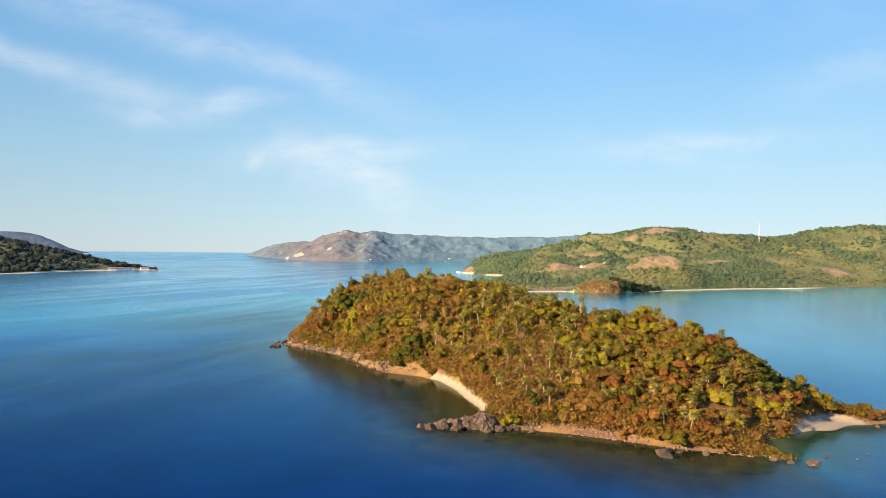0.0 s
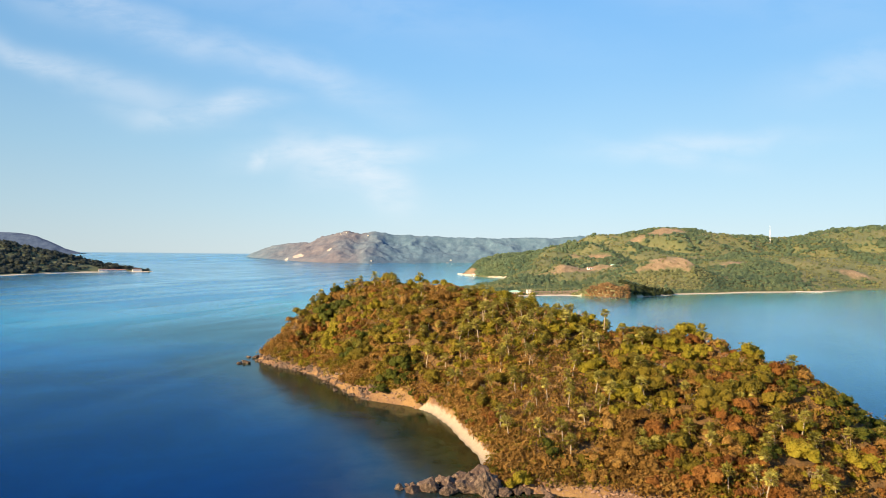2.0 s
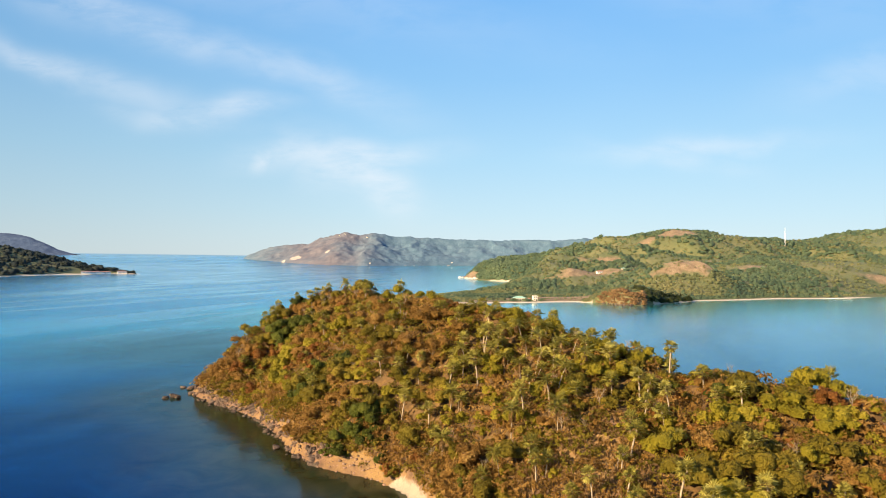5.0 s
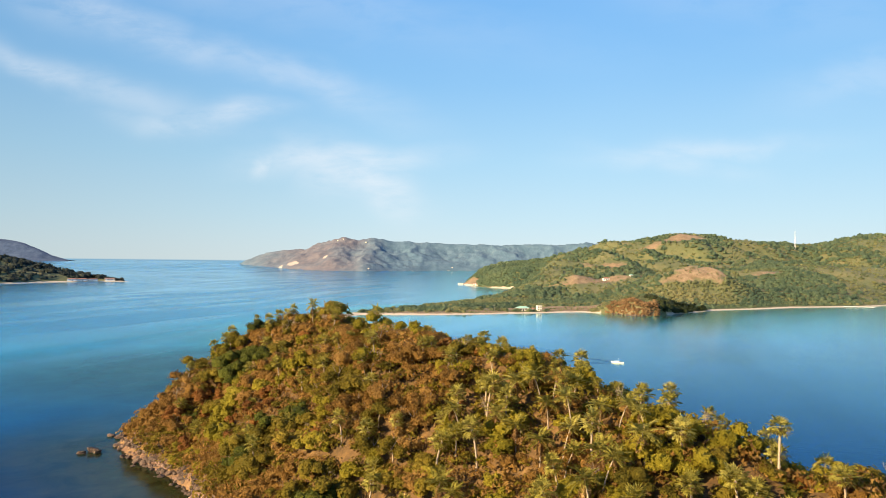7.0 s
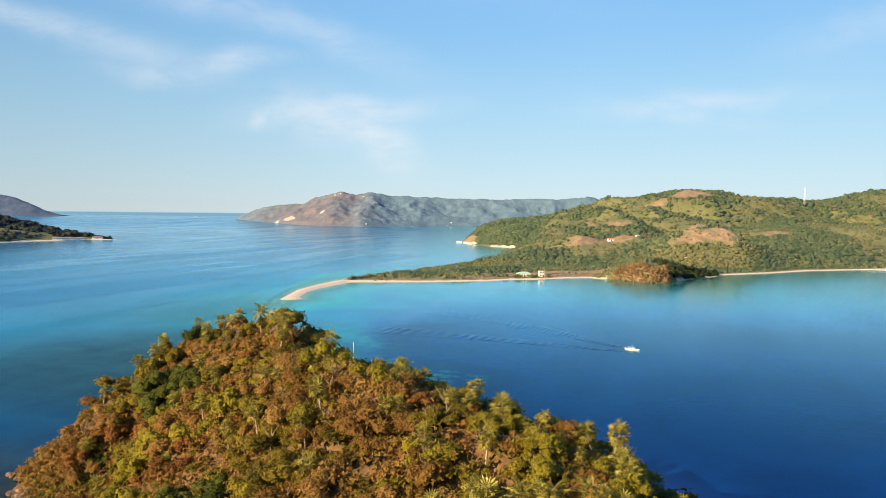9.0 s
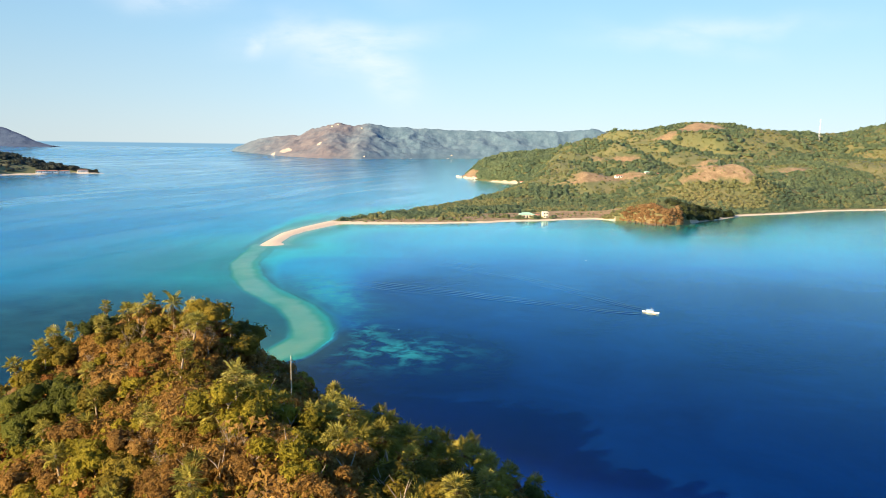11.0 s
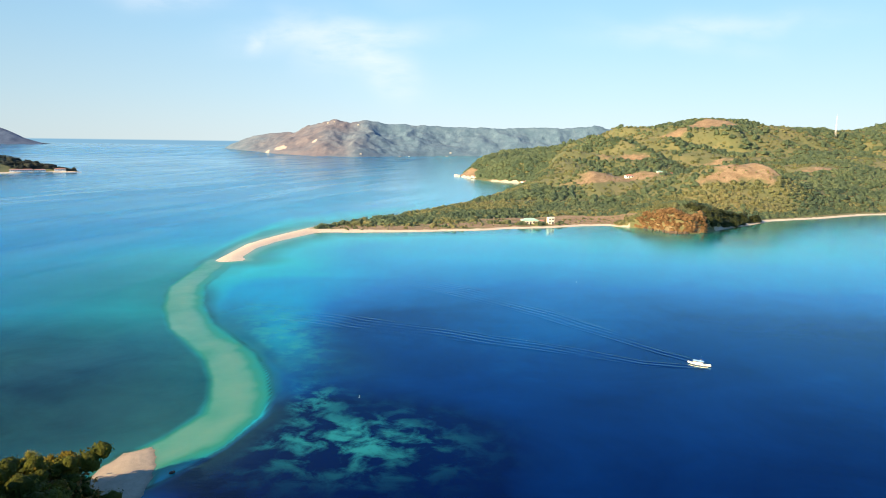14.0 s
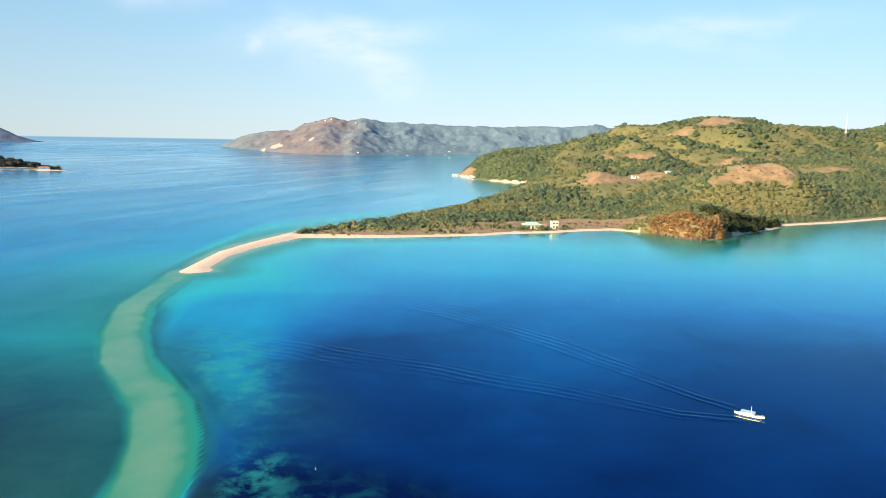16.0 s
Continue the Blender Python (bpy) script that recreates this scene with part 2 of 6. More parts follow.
def mainland_soil(n):
    where = spot(n)
    big, mid, small = n.noise(where, 0.012, 5.0, 0.6), n.noise(where, 0.08, 5.0, 0.65), n.noise(where, 0.6, 4.0)
    scrub = n.ramp(n.math("ADD", n.math("MULTIPLY", big, 0.6), n.math("MULTIPLY", mid, 0.4)), [(0.34, (0.058, 0.076, 0.032)), (0.5, (0.100, 0.106, 0.042)), (0.66, (0.155, 0.132, 0.060))])
    bare = n.ramp(n.math("ADD", n.math("MULTIPLY", small, 0.5), n.math("MULTIPLY", mid, 0.5)), [(0.32, (0.105, 0.068, 0.036)), (0.5, (0.19, 0.128, 0.072)), (0.68, (0.32, 0.24, 0.15))])
    open_ = n.put("ShaderNodeAttribute", {"attribute_name": "bare"}).outputs["Fac"]
    col = n.mix(n.ramp(n.math("ADD", open_, n.math("MULTIPLY", n.math("SUBTRACT", mid, 0.5), 0.9)), [(0.35, 0.0), (0.65, 1.0)]), scrub, bare)
    sandy = n.put("ShaderNodeAttribute", {"attribute_name": "sand"}).outputs["Fac"]
    sand = n.ramp(small, [(0.3, (0.42, 0.33, 0.25)), (0.7, (0.55, 0.46, 0.37))])
    col = n.mix(n.ramp(n.math("ADD", sandy, n.math("MULTIPLY", n.math("SUBTRACT", mid, 0.5), 0.4)), [(0.4, 0.0), (0.6, 1.0)]), col, sand)
    return principled(n, col, 0.92, n.math("ADD", mid, small), 0.6, 1.0)


M_MAIN = material("mainland soil", mainland_soil)


def hazed_far_soil(n):
    where = spot(n)
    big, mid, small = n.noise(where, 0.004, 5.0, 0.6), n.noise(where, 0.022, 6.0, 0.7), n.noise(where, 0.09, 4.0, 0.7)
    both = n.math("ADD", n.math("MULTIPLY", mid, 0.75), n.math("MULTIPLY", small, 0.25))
    # Distance haze is put into both ramps as blue-grey.
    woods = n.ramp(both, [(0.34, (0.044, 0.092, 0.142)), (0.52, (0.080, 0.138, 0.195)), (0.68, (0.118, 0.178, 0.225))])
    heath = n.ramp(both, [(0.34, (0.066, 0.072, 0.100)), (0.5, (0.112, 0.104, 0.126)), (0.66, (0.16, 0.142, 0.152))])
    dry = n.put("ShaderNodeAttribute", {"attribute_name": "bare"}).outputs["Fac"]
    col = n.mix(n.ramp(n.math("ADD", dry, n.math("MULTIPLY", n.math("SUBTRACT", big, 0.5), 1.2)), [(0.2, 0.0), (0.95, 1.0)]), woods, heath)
    pit = n.put("ShaderNodeAttribute", {"attribute_name": "sand"}).outputs["Fac"]
    col = n.mix(n.ramp(n.math("ADD", pit, n.math("MULTIPLY", n.math("SUBTRACT", mid, 0.5), 1.6)), [(0.55, 0.0), (0.7, 1.0)]), col, (0.36, 0.30, 0.27))
    return principled(n, col, 0.95, both, 0.8, 8.0)


M_FAR = material("hazed far hills", hazed_far_soil)


def hazed_far_woods(n):
    where = spot(n)
    both = n.noise(where, 0.03, 6.0, 0.7)
    # Haze and the shaded near side are put into this dark blue.
    col = n.ramp(both, [(0.35, (0.020, 0.042, 0.095)), (0.5, (0.036, 0.064, 0.130)), (0.66, (0.060, 0.092, 0.160))])
    return principled(n, col, 0.95, both, 0.8, 8.0)


M_FAR_WOODS = material("hazed far wooded headland", hazed_far_woods)


def rock(n):
    where = spot(n)
    big, small = n.noise(where, 0.35, 5.0, 0.65), n.noise(where, 2.2, 6.0, 0.7)
    seed = n.put("ShaderNodeObjectInfo").outputs["Random"]
    col = n.ramp(n.math("ADD", n.math("MULTIPLY", big, 0.5), n.math("MULTIPLY", small, 0.5)), [(0.38, (0.020, 0.013, 0.010)), (0.5, (0.082, 0.053, 0.037)), (0.62, (0.21, 0.145, 0.100))])
    crack = n.put("ShaderNodeTexVoronoi", None, Vector=n.stretch(where, (1, 1, 0.6)), Scale=0.55)
    crack.feature = "DISTANCE_TO_EDGE"
    col = n.mix(n.ramp(crack.outputs["Distance"], [(0.0, 0.85), (0.07, 0.0)]), col, (0.02, 0.015, 0.013))
    col = n.mix(n.math("MULTIPLY", seed, 0.35), col, (0.15, 0.085, 0.06))
    return principled(n, col, 0.85, n.math("ADD", big, small), 0.9, 0.5)


M_ROCK = material("shore rock", rock)


def cobble(n):
    one = n.put("ShaderNodeNewGeometry").outputs["Random Per Island"]
    small = n.noise(spot(n), 2.5, 4.0)
    col = n.ramp(n.math("ADD", n.math("MULTIPLY", one, 0.75), n.math("MULTIPLY", small, 0.3)), [(0.1, (0.055, 0.036, 0.028)), (0.5, (0.20, 0.115, 0.078)), (0.85, (0.20, 0.125, 0.09)), (1.0, (0.25, 0.18, 0.14))])
    return principled(n, col, 0.85, small, 0.4, 0.1)


M_COBBLE = material("shore cobbles", cobble)


def sea_water(n):
    where = spot(n)
    depth = n.put("ShaderNodeAttribute", {"attribute_name": "depth"}).outputs["Fac"]
    reef = n.put("ShaderNodeAttribute", {"attribute_name": "reef"}).outputs["Fac"]
    blot = n.noise(where, 0.075, 6.0, 0.62, 0.6)
    dark_water = n.noise(where, 0.02, 4.0, 0.6, 0.5)
    # pale sand shows in wisps between dark coral heads and weed
    wisps = n.noise(n.stretch(where, (1.0, 1.0, 1.0), (0, 0, radians(14))), 0.11, 6.0, 0.58, 0.35)
    pale = n.math("MULTIPLY", reef, n.ramp(wisps, [(0.42, 0.0), (0.66, 1.0)], "EASE"))
    bed = n.math("ADD", depth, n.math("MULTIPLY", n.math("SUBTRACT", dark_water, 0.5), n.math("MULTIPLY", n.math("MAXIMUM", n.math("SUBTRACT", depth, 1.5), 0.0), 0.4)))
    banks = n.noise(n.stretch(where, (0.5, 1.0, 1.0), (0, 0, radians(-18))), 0.006, 4.0, 0.6, 0.7)
    bed = n.math("MULTIPLY", bed, n.ramp(banks, [(0.3, 0.90), (0.5, 1.0), (0.7, 1.07)]))
    fac = n.math("SQRT", n.math("DIVIDE", n.math("MAXIMUM", bed, 0.0), 30.0))
    col = n.ramp(fac, [(0.0, (0.25, 0.20, 0.13)), (0.07, (0.115, 0.225, 0.156)), (0.145, (0.066, 0.205, 0.145)), (0.185, (0.022, 0.170, 0.115)), (0.23, (0.010, 0.175, 0.150)),
                       (0.33, (0.010, 0.290, 0.35)), (0.50, (0.004, 0.190, 0.37)), (0.70, (0.0012, 0.073, 0.255)), (0.88, (0.0005, 0.015, 0.088)), (1.0, (0.0003, 0.0025, 0.027))])
    # one dark tone for bed plants and for the island's painted-in reflection
    weed_mirror = n.put("ShaderNodeAttribute", {"attribute_name": "dark_water"}).outputs["Fac"]
    col = n.mix(weed_mirror, col, n.ramp(blot, [(0.35, (0.008, 0.012, 0.005)), (0.7, (0.030, 0.030, 0.012))]))
    grass = n.put("ShaderNodeAttribute", {"attribute_name": "grass"}).outputs["Fac"]
    col = n.mix(grass, col, n.ramp(n.noise(where, 0.035, 5.0, 0.6, 0.4), [(0.32, (0.0040, 0.013, 0.014)), (0.7, (0.011, 0.044, 0.044))]))
    col = n.mix(n.math("MULTIPLY", pale, 0.8), col, (0.018, 0.200, 0.205))
    swell = n.noise(n.stretch(where, (1.0, 1.7, 1.0), (0, 0, radians(35))), 0.22, 3.0, 0.5)
    chop = n.noise(n.stretch(where, (1.0, 1.5, 1.0), (0, 0, radians(20))), 1.3, 3.0, 0.55)
    along = n.stretch(n.stretch(where, (1, 1, 1), (0, 0, radians(-72))), (0.16, 1.0, 1.0))
    slick = n.noise(along, 0.014, 3.0, 0.55, 0.9)
    # wind lanes lie on the open western sea, the bay is even
    lanes = n.ramp(n.math("ADD", n.math("MULTIPLY", n.put("ShaderNodeSeparateXYZ", None, Vector=where).outputs[0], 0.0025), 0.5), [(0.15, 1.0), (0.6, 0.25)])
    slick = n.math("ADD", 0.48, n.math("MULTIPLY", n.math("SUBTRACT", slick, 0.48), lanes))
    calm = n.ramp(slick, [(0.40, 0.15), (0.58, 1.0)])
    lee = n.put("ShaderNodeAttribute", {"attribute_name": "lee"}).outputs["Fac"]
    waves = n.math("ADD", n.math("MULTIPLY", swell, 0.7), n.math("MULTIPLY", chop, 0.3))
    rise = n.put("ShaderNodeBump", None, Strength=n.math("MULTIPLY", calm, 0.22), Distance=0.5, Height=waves).outputs[0]
    # light spreads sideways in clear water before it comes out again
    body = n.put("ShaderNodeBsdfPrincipled", None, Base_Color=col, Roughness=1.0, Specular_IOR_Level=0.0, Subsurface_Weight=1.0, Subsurface_Scale=1.0, Normal=rise)
    body.subsurface_method = "BURLEY"
    body.inputs["Subsurface Radius"].default_value = (0.8, 2.0, 2.8)
    bounce = n.put("ShaderNodeFresnel", None, IOR=1.333, Normal=rise).outputs[0]
    tint = n.ramp(bounce, [(0.05, (0.12, 0.40, 0.86)), (0.2, (0.28, 0.64, 0.88)), (0.4, (0.50, 0.80, 0.90)), (0.8, (0.80, 0.93, 0.97))])
    tint = n.mix(lee, tint, (0.86, 0.92, 0.80))
    # open water is ruffled, the lee of the island lies still
    ruffle = n.math("SUBTRACT", 0.15, n.math("MULTIPLY", lee, 0.08))
    shine = n.put("ShaderNodeBsdfGlossy", None, Color=tint, Roughness=ruffle, Normal=rise)
    # ripples too fine to model turn much of the steep reflection away, less so in smooth slicks
    mirror = n.math("MULTIPLY", n.math("POWER", bounce, 1.35), n.ramp(slick, [(0.34, 1.10), (0.48, 0.87), (0.62, 0.72)]))
    mirror = n.math("MULTIPLY", mirror, n.math("SUBTRACT", 2.40, n.math("MULTIPLY", lanes, 1.25)))
    mirror = n.math("MINIMUM", mirror, 0.85)
    mirror = n.math("ADD", n.math("MULTIPLY", mirror, n.math("SUBTRACT", 1.0, lee)), n.math("MULTIPLY", n.math("MULTIPLY", bounce, 0.85), lee))
    return n.put("ShaderNodeMixShader", None, Fac=mirror, i1=body, i2=shine)


M_SEA = material("sea water", sea_water)


def paint(name, color, rough=0.55, wear=0.25):
    def build(n):
        g = n.noise(spot(n), 1.4, 5.0, 0.65)
        col = n.mix(n.ramp(g, [(0.45, 0.0), (0.75, wear)]), color, tuple(c * 0.5 for c in color))
        return principled(n, col, rough, g, 0.15, 0.03)

    return material(name, build)


M_WHITE = paint("white paint", (0.80, 0.79, 0.75))
M_CREAM = paint("cream wall", (0.72, 0.64, 0.52))
M_GREEN_ROOF = paint("green roof sheet", (0.30, 0.50, 0.40), 0.4)
M_RED_ROOF = paint("rusty roof sheet", (0.38, 0.17, 0.11), 0.6)
M_DARK = paint("dark opening", (0.05, 0.05, 0.055), 0.3)
M_BAMBOO = paint("bamboo", (0.60, 0.50, 0.32), 0.5)
M_BLUE = paint("blue canvas", (0.25, 0.42, 0.62), 0.7)
M_PALE_ROCK = paint("pale rock", (0.52, 0.45, 0.38), 0.9, 0.7)
M_WOOD = paint("weathered wood", (0.30, 0.24, 0.18), 0.8, 0.5)
M_STEEL = paint("painted steel", (0.72, 0.73, 0.74), 0.4)


# ---------------------------------------------------------------- plan and mesh helpers
def value_noise(x, y, seed=0):
    xi, yi = np.floor(x).astype(np.int64), np.floor(y).astype(np.int64)
    xf, yf = x - xi, y - yi
    xf, yf = xf * xf * (3 - 2 * xf), yf * yf * (3 - 2 * yf)

    def h(a, b):
        n = (a * 374761393 + b * 668265263 + seed * 974711) & 0xFFFFFFFF
        n = ((n ^ (n >> 13)) * 1274126177) & 0xFFFFFFFF
        return ((n ^ (n >> 16)) & 0xFFFF) / 65535.0

    a, b = h(xi, yi) * (1 - xf) + h(xi + 1, yi) * xf, h(xi, yi + 1) * (1 - xf) + h(xi + 1, yi + 1) * xf
    return a * (1 - yf) + b * yf


def fbm(x, y, size, seed=0, octaves=4):
    """Fractal noise, about -1 to 1, with features of that size in metres."""
    out, amp, tot = 0.0, 1.0, 0.0
    for k in range(octaves):
        f = 2.0 ** k / size
        out, tot, amp = out + amp * value_noise(x * f + 17.3 * k, y * f - 9.1 * k, seed + k), tot + amp, amp * 0.5
    return out / tot * 2 - 1


def to_line(p, line, closed=False):
    """For points p: the distance to a line of (x, y, ...), the values along it there, and the side (left is positive)."""
    a = np.array(line, float)
    b = np.roll(a, -1, 0)
    if not closed:
        a, b = a[:-1], b[:-1]
    best, vals, side = np.full(len(p), 1e9), np.zeros((len(p), a.shape[1])), np.zeros(len(p))
    for s, e in zip(a, b):
        d = e[:2] - s[:2]
        t = np.clip(((p - s[:2]) @ d) / (d @ d), 0, 1)
        q = p - s[:2] - t[:, None] * d
        r = np.hypot(q[:, 0], q[:, 1])
        m = r < best
        best[m], vals[m] = r[m], s + t[m, None] * (e - s)
        side[m] = np.sign(d[0] * q[m, 1] - d[1] * q[m, 0])
    return best, vals, side


def inside(p, poly):
    c, (x, y) = np.zeros(len(p), bool), p.T
    for (x1, y1), (x2, y2) in zip(poly, poly[1:] + poly[:1]):
        k = (y1 > y) != (y2 > y)
        c ^= k & (x < (x2 - x1) * (y - y1) / ((y2 - y1) or 1e-9) + x1)
    return c


def shore(p, poly):
    """Distance to the shoreline, positive on land."""
    return np.where(inside(p, poly), 1, -1) * to_line(p, poly, True)[0]


def step(v, a, b):
    t = np.clip((v - a) / (b - a), 0, 1)
    return t * t * (3 - 2 * t)


def mesh_of(name, verts, faces, mat, smooth=False, **fields):
    """A mesh from arrays: faces all of one size; fields are values at the vertices."""
    verts, faces = np.asarray(verts, np.float32), np.asarray(faces, np.int32)
    me = bpy.data.meshes.new(name)
    k = faces.shape[1]
    me.vertices.add(len(verts))
    me.vertices.foreach_set("co", verts.ravel())
    me.loops.add(faces.size)
    me.loops.foreach_set("vertex_index", faces.ravel())
    me.polygons.add(len(faces))
    me.polygons.foreach_set("loop_start", np.arange(0, faces.size, k, dtype=np.int32))
    me.polygons.foreach_set("loop_total", np.full(len(faces), k, np.int32))
    if smooth:
        me.polygons.foreach_set("use_smooth", np.ones(len(faces), bool))
    for key, v in fields.items():
        me.attributes.new(key, "FLOAT", "POINT").data.foreach_set("value", np.asarray(v, np.float32))
    me.materials.append(mat)
    me.update(calc_edges=True)
    return me


def grid_of(xs, ys):
    gx, gy = np.meshgrid(xs, ys)
    p = np.stack([gx.ravel(), gy.ravel()], 1)
    i = np.arange(len(p)).reshape(len(ys), len(xs))
    f = np.stack([i[:-1, :-1], i[:-1, 1:], i[1:, 1:], i[1:, :-1]], -1).reshape(-1, 4)
    return p, f


def drop_unused(v, f, keep_face, fields):
    f = f[keep_face]
    used = np.unique(f)
    back = np.zeros(len(v), np.int64)
    back[used] = np.arange(len(used))
    return v[used], back[f], {k: a[used] for k, a in fields.items()}


def part(name, mesh, parent, label="", m=None):
    ob = new(name, mesh)
    ob.parent = parent
    if m is not None:
        ob.matrix_local = m
    return tagged(ob, label) if label else ob


def bm_mesh(name, bm, mat, smooth=False):
    me = bpy.data.meshes.new(name)
    bm.to_mesh(me)
    bm.free()
    me.materials.append(mat)
    for p in me.polygons:
        p.use_smooth = smooth
    return me


def box(bm, x0, x1, y0, y1, z0, z1):
    r = bmesh.ops.create_cube(bm, size=1.0)
    for v in r["verts"]:
        v.co = Vector(((x0 + x1) / 2 + v.co.x * (x1 - x0), (y0 + y1) / 2 + v.co.y * (y1 - y0), (z0 + z1) / 2 + v.co.z * (z1 - z0)))
    return r["verts"]


def tube(points, radii, sides=6):
    """Vertices and quads of a round bar along points."""
    pts, v, f = [Vector(p) for p in points], [], []
    for i, p in enumerate(pts):
        d = (pts[min(i + 1, len(pts) - 1)] - pts[max(i - 1, 0)]).normalized()
        a = d.orthogonal().normalized()
        b = d.cross(a)
        for k in range(sides):
            w = 2 * math.pi * k / sides
            v.append(p + (a * math.cos(w) + b * math.sin(w)) * radii[i])
    for i in range(len(pts) - 1):
        for k in range(sides):
            j = (k + 1) % sides
            f.append((i * sides + k, i * sides + j, (i + 1) * sides + j, (i + 1) * sides + k))
    return [tuple(q) for q in v], f


# ---------------------------------------------------------------- the plan
ISLAND = [(-107, 481), (-94, 465), (-76, 448), (-63, 434), (-48, 409), (-38, 387), (-26, 372), (-7, 361), (1, 348), (8, 328), (12, 309), (17, 290), (19, 272),
          (21, 258), (33, 255), (47, 251), (66, 242), (82, 232), (100, 226), (116, 221), (124, 231), (133, 241), (146, 254), (160, 266), (175, 270), (190, 272),
          (172, 283), (146, 302), (122, 327), (101, 367), (85, 424), (64, 474), (22, 508), (-14, 532), (-36, 560), (-45, 580), (-42, 593), (-44, 603), (-47, 613), (-51, 621), (-58, 616), (-60, 608), (-60, 600), (-74, 587), (-92, 562), (-102, 528), (-104, 492)]
RIDGE = [(-84, 489, 23), (-62, 513, 40), (-30, 493, 46), (-21, 458, 43), (7, 418, 47), (43, 382, 43), (68, 340, 38.5), (101, 309, 34), (120, 281, 27), (132, 262, 13)]
BEACH_FRONT = [(-3, 353), (1, 348), (8, 328), (12, 309), (17, 290), (19, 278)]
BEACH_EAST = [(121, 231), (133, 241), (146, 254), (160, 266)]
BEACH_BACK = [(-48, 594), (-53, 606), (-54, 616)]
MAINLAND = [(-89, 1083), (-46, 1087), (-7, 1094), (35, 1106), (76, 1118), (98, 1133), (137, 1142), (179, 1164), (207, 1172), (238, 1155), (257, 1133), (278, 1115), (299, 1122),
            (317, 1145), (372, 1194), (418, 1240), (502, 1280), (583, 1329), (727, 1373), (902, 1494), (1000, 1514), (1669, 1707), (2800, 2195), (2800, 3500), (1482, 3600), (542, 3250), (157, 2458), (63, 2206),
            (116, 2005), (193, 1909), (194, 1823), (125, 1637), (91, 1510), (35, 1371), (-23, 1252), (-69, 1179), (-95, 1144), (-109, 1102), (-125, 1049), (-134, 1004), (-134, 967), (-134, 923), (-128, 916), (-112, 927), (-119, 939), (-121, 981), (-113, 1020)]
HILLS = ((745, 2322, 140, 192, 324), (1086, 2486, 128, 351, 237), (1592, 2561, 170, 299, 362), (455, 1425, 57, 78, 62), (332, 1537, 38, 150, 80), (21, 2222, 78, 75, 81),
         (573, 2295, 86, 334, 162), (335, 1192, 25, 62, 42), (620, 1564, 40, 200, 120), (929, 1727, 50, 300, 150), (393, 1928, 76, 254, 186))
BAR = [(-131, 923), (-127, 892), (-122, 836), (-105, 785), (-87, 748), (-71, 726), (-55, 703), (-44, 679), (-38, 659), (-36, 644), (-41, 624), (-50, 605)]
WEST = [(-843, 2098), (-915, 2064), (-990, 1971), (-1025, 1870), (-1036, 1717), (-1069, 1563), (-1199, 1354), (-1416, 1242), (-1850, 1406), (-1850, 2500), (-1269, 2350), (-990, 2205), (-885, 2135)]
WEST_FAR = [(-2195, 4420), (-2420, 4280), (-3000, 4200), (-3600, 4300), (-3600, 4800), (-2600, 4700)]
FAR_RIDGE = [(-1213, 4420, 52), (-1069, 4400, 104), (-880, 4380, 131), (-817, 4340, 128), (-737, 4290, 172), (-627, 4260, 199), (-564, 4250, 212), (-486, 4250, 190), (-423, 4250, 211), (-282, 4270, 189),
             (1, 4300, 181), (315, 4320, 173), (566, 4330, 186), (691, 4330, 178), (879, 4340, 193), (974, 4350, 172), (1100, 4350, 136)]
FAR_SHORE = [(-1240, 4420), (-1130, 4300), (-985, 4150), (-800, 3950), (-610, 3810), (-390, 3770), (-230, 3900), (-60, 4000), (206, 4080), (600, 4150), (1200, 4200), (1300, 4500), (700, 4750), (-400, 4750), (-1000, 4600)]


def sea_level(x, y):
    """The far sea lifts a little towards the skyline, as the ground there stands nearer than it truly would."""
    return 38.0 * step(np.hypot(x, y - 250.0), 3300, 4950)


def island_height(p):
    ds = shore(p, ISLAND)
    dr, vals, _ = to_line(p, RIDGE)
    w = np.clip(ds, 0, None) / (np.clip(ds, 0, None) + dr + 1e-6)
    h = vals[:, 2] * w ** 0.8
    sand = island_sand(p)
    flat = np.clip(ds, 0, None) * 0.10
    h = h * (1 - sand) + np.minimum(h, flat) * sand
    rough = fbm(p[:, 0], p[:, 1], 26, 3) * 2.2 + fbm(p[:, 0], p[:, 1], 7, 5) * 0.6
    for x, y, r, dip in ((67, 334, 12, 6.0), (60, 371, 9, 3.0), (103, 327, 9, 3.0), (112, 239, 15, 4.5), (127, 247, 13, 5.0), (45, 407, 15, -5.5)):
        h = h - dip * np.exp(-((p[:, 0] - x) / r) ** 2 - ((p[:, 1] - y) / r) ** 2)
    return np.where(ds > 0, h + rough * step(ds, 3, 22) * (1 - sand) + 1.2 * step(ds, 8, 30), np.maximum(ds * 0.35, -6))


def island_sand(p):
    s = np.zeros(len(p))
    for line, wide in ((BEACH_FRONT, 3.5), (BEACH_EAST, 10.0), (BEACH_BACK, 9.0)):
        s = np.maximum(s, 1 - step(to_line(p, line)[0], wide * 0.6, wide * 1.3))
    return s


def front_meadow(p):
    """Dry golden grass on the open slope above the front beach."""
    d = np.hypot((p[:, 0] - 40) / 19, (p[:, 1] - 294) / 30) + 0.35 * fbm(p[:, 0], p[:, 1], 14, 79, 3)
    return 1 - step(d, 0.75, 1.15)


def island_bare(p):
    """Red earth lies open along the lower slopes and in a few scars."""
    return np.maximum(np.maximum(1 - step(shore(p, ISLAND), 3, 9), 0.8 * front_meadow(p)), 0.2 * step(fbm(p[:, 0], p[:, 1], 26, 77, 3), 0.35, 0.6))


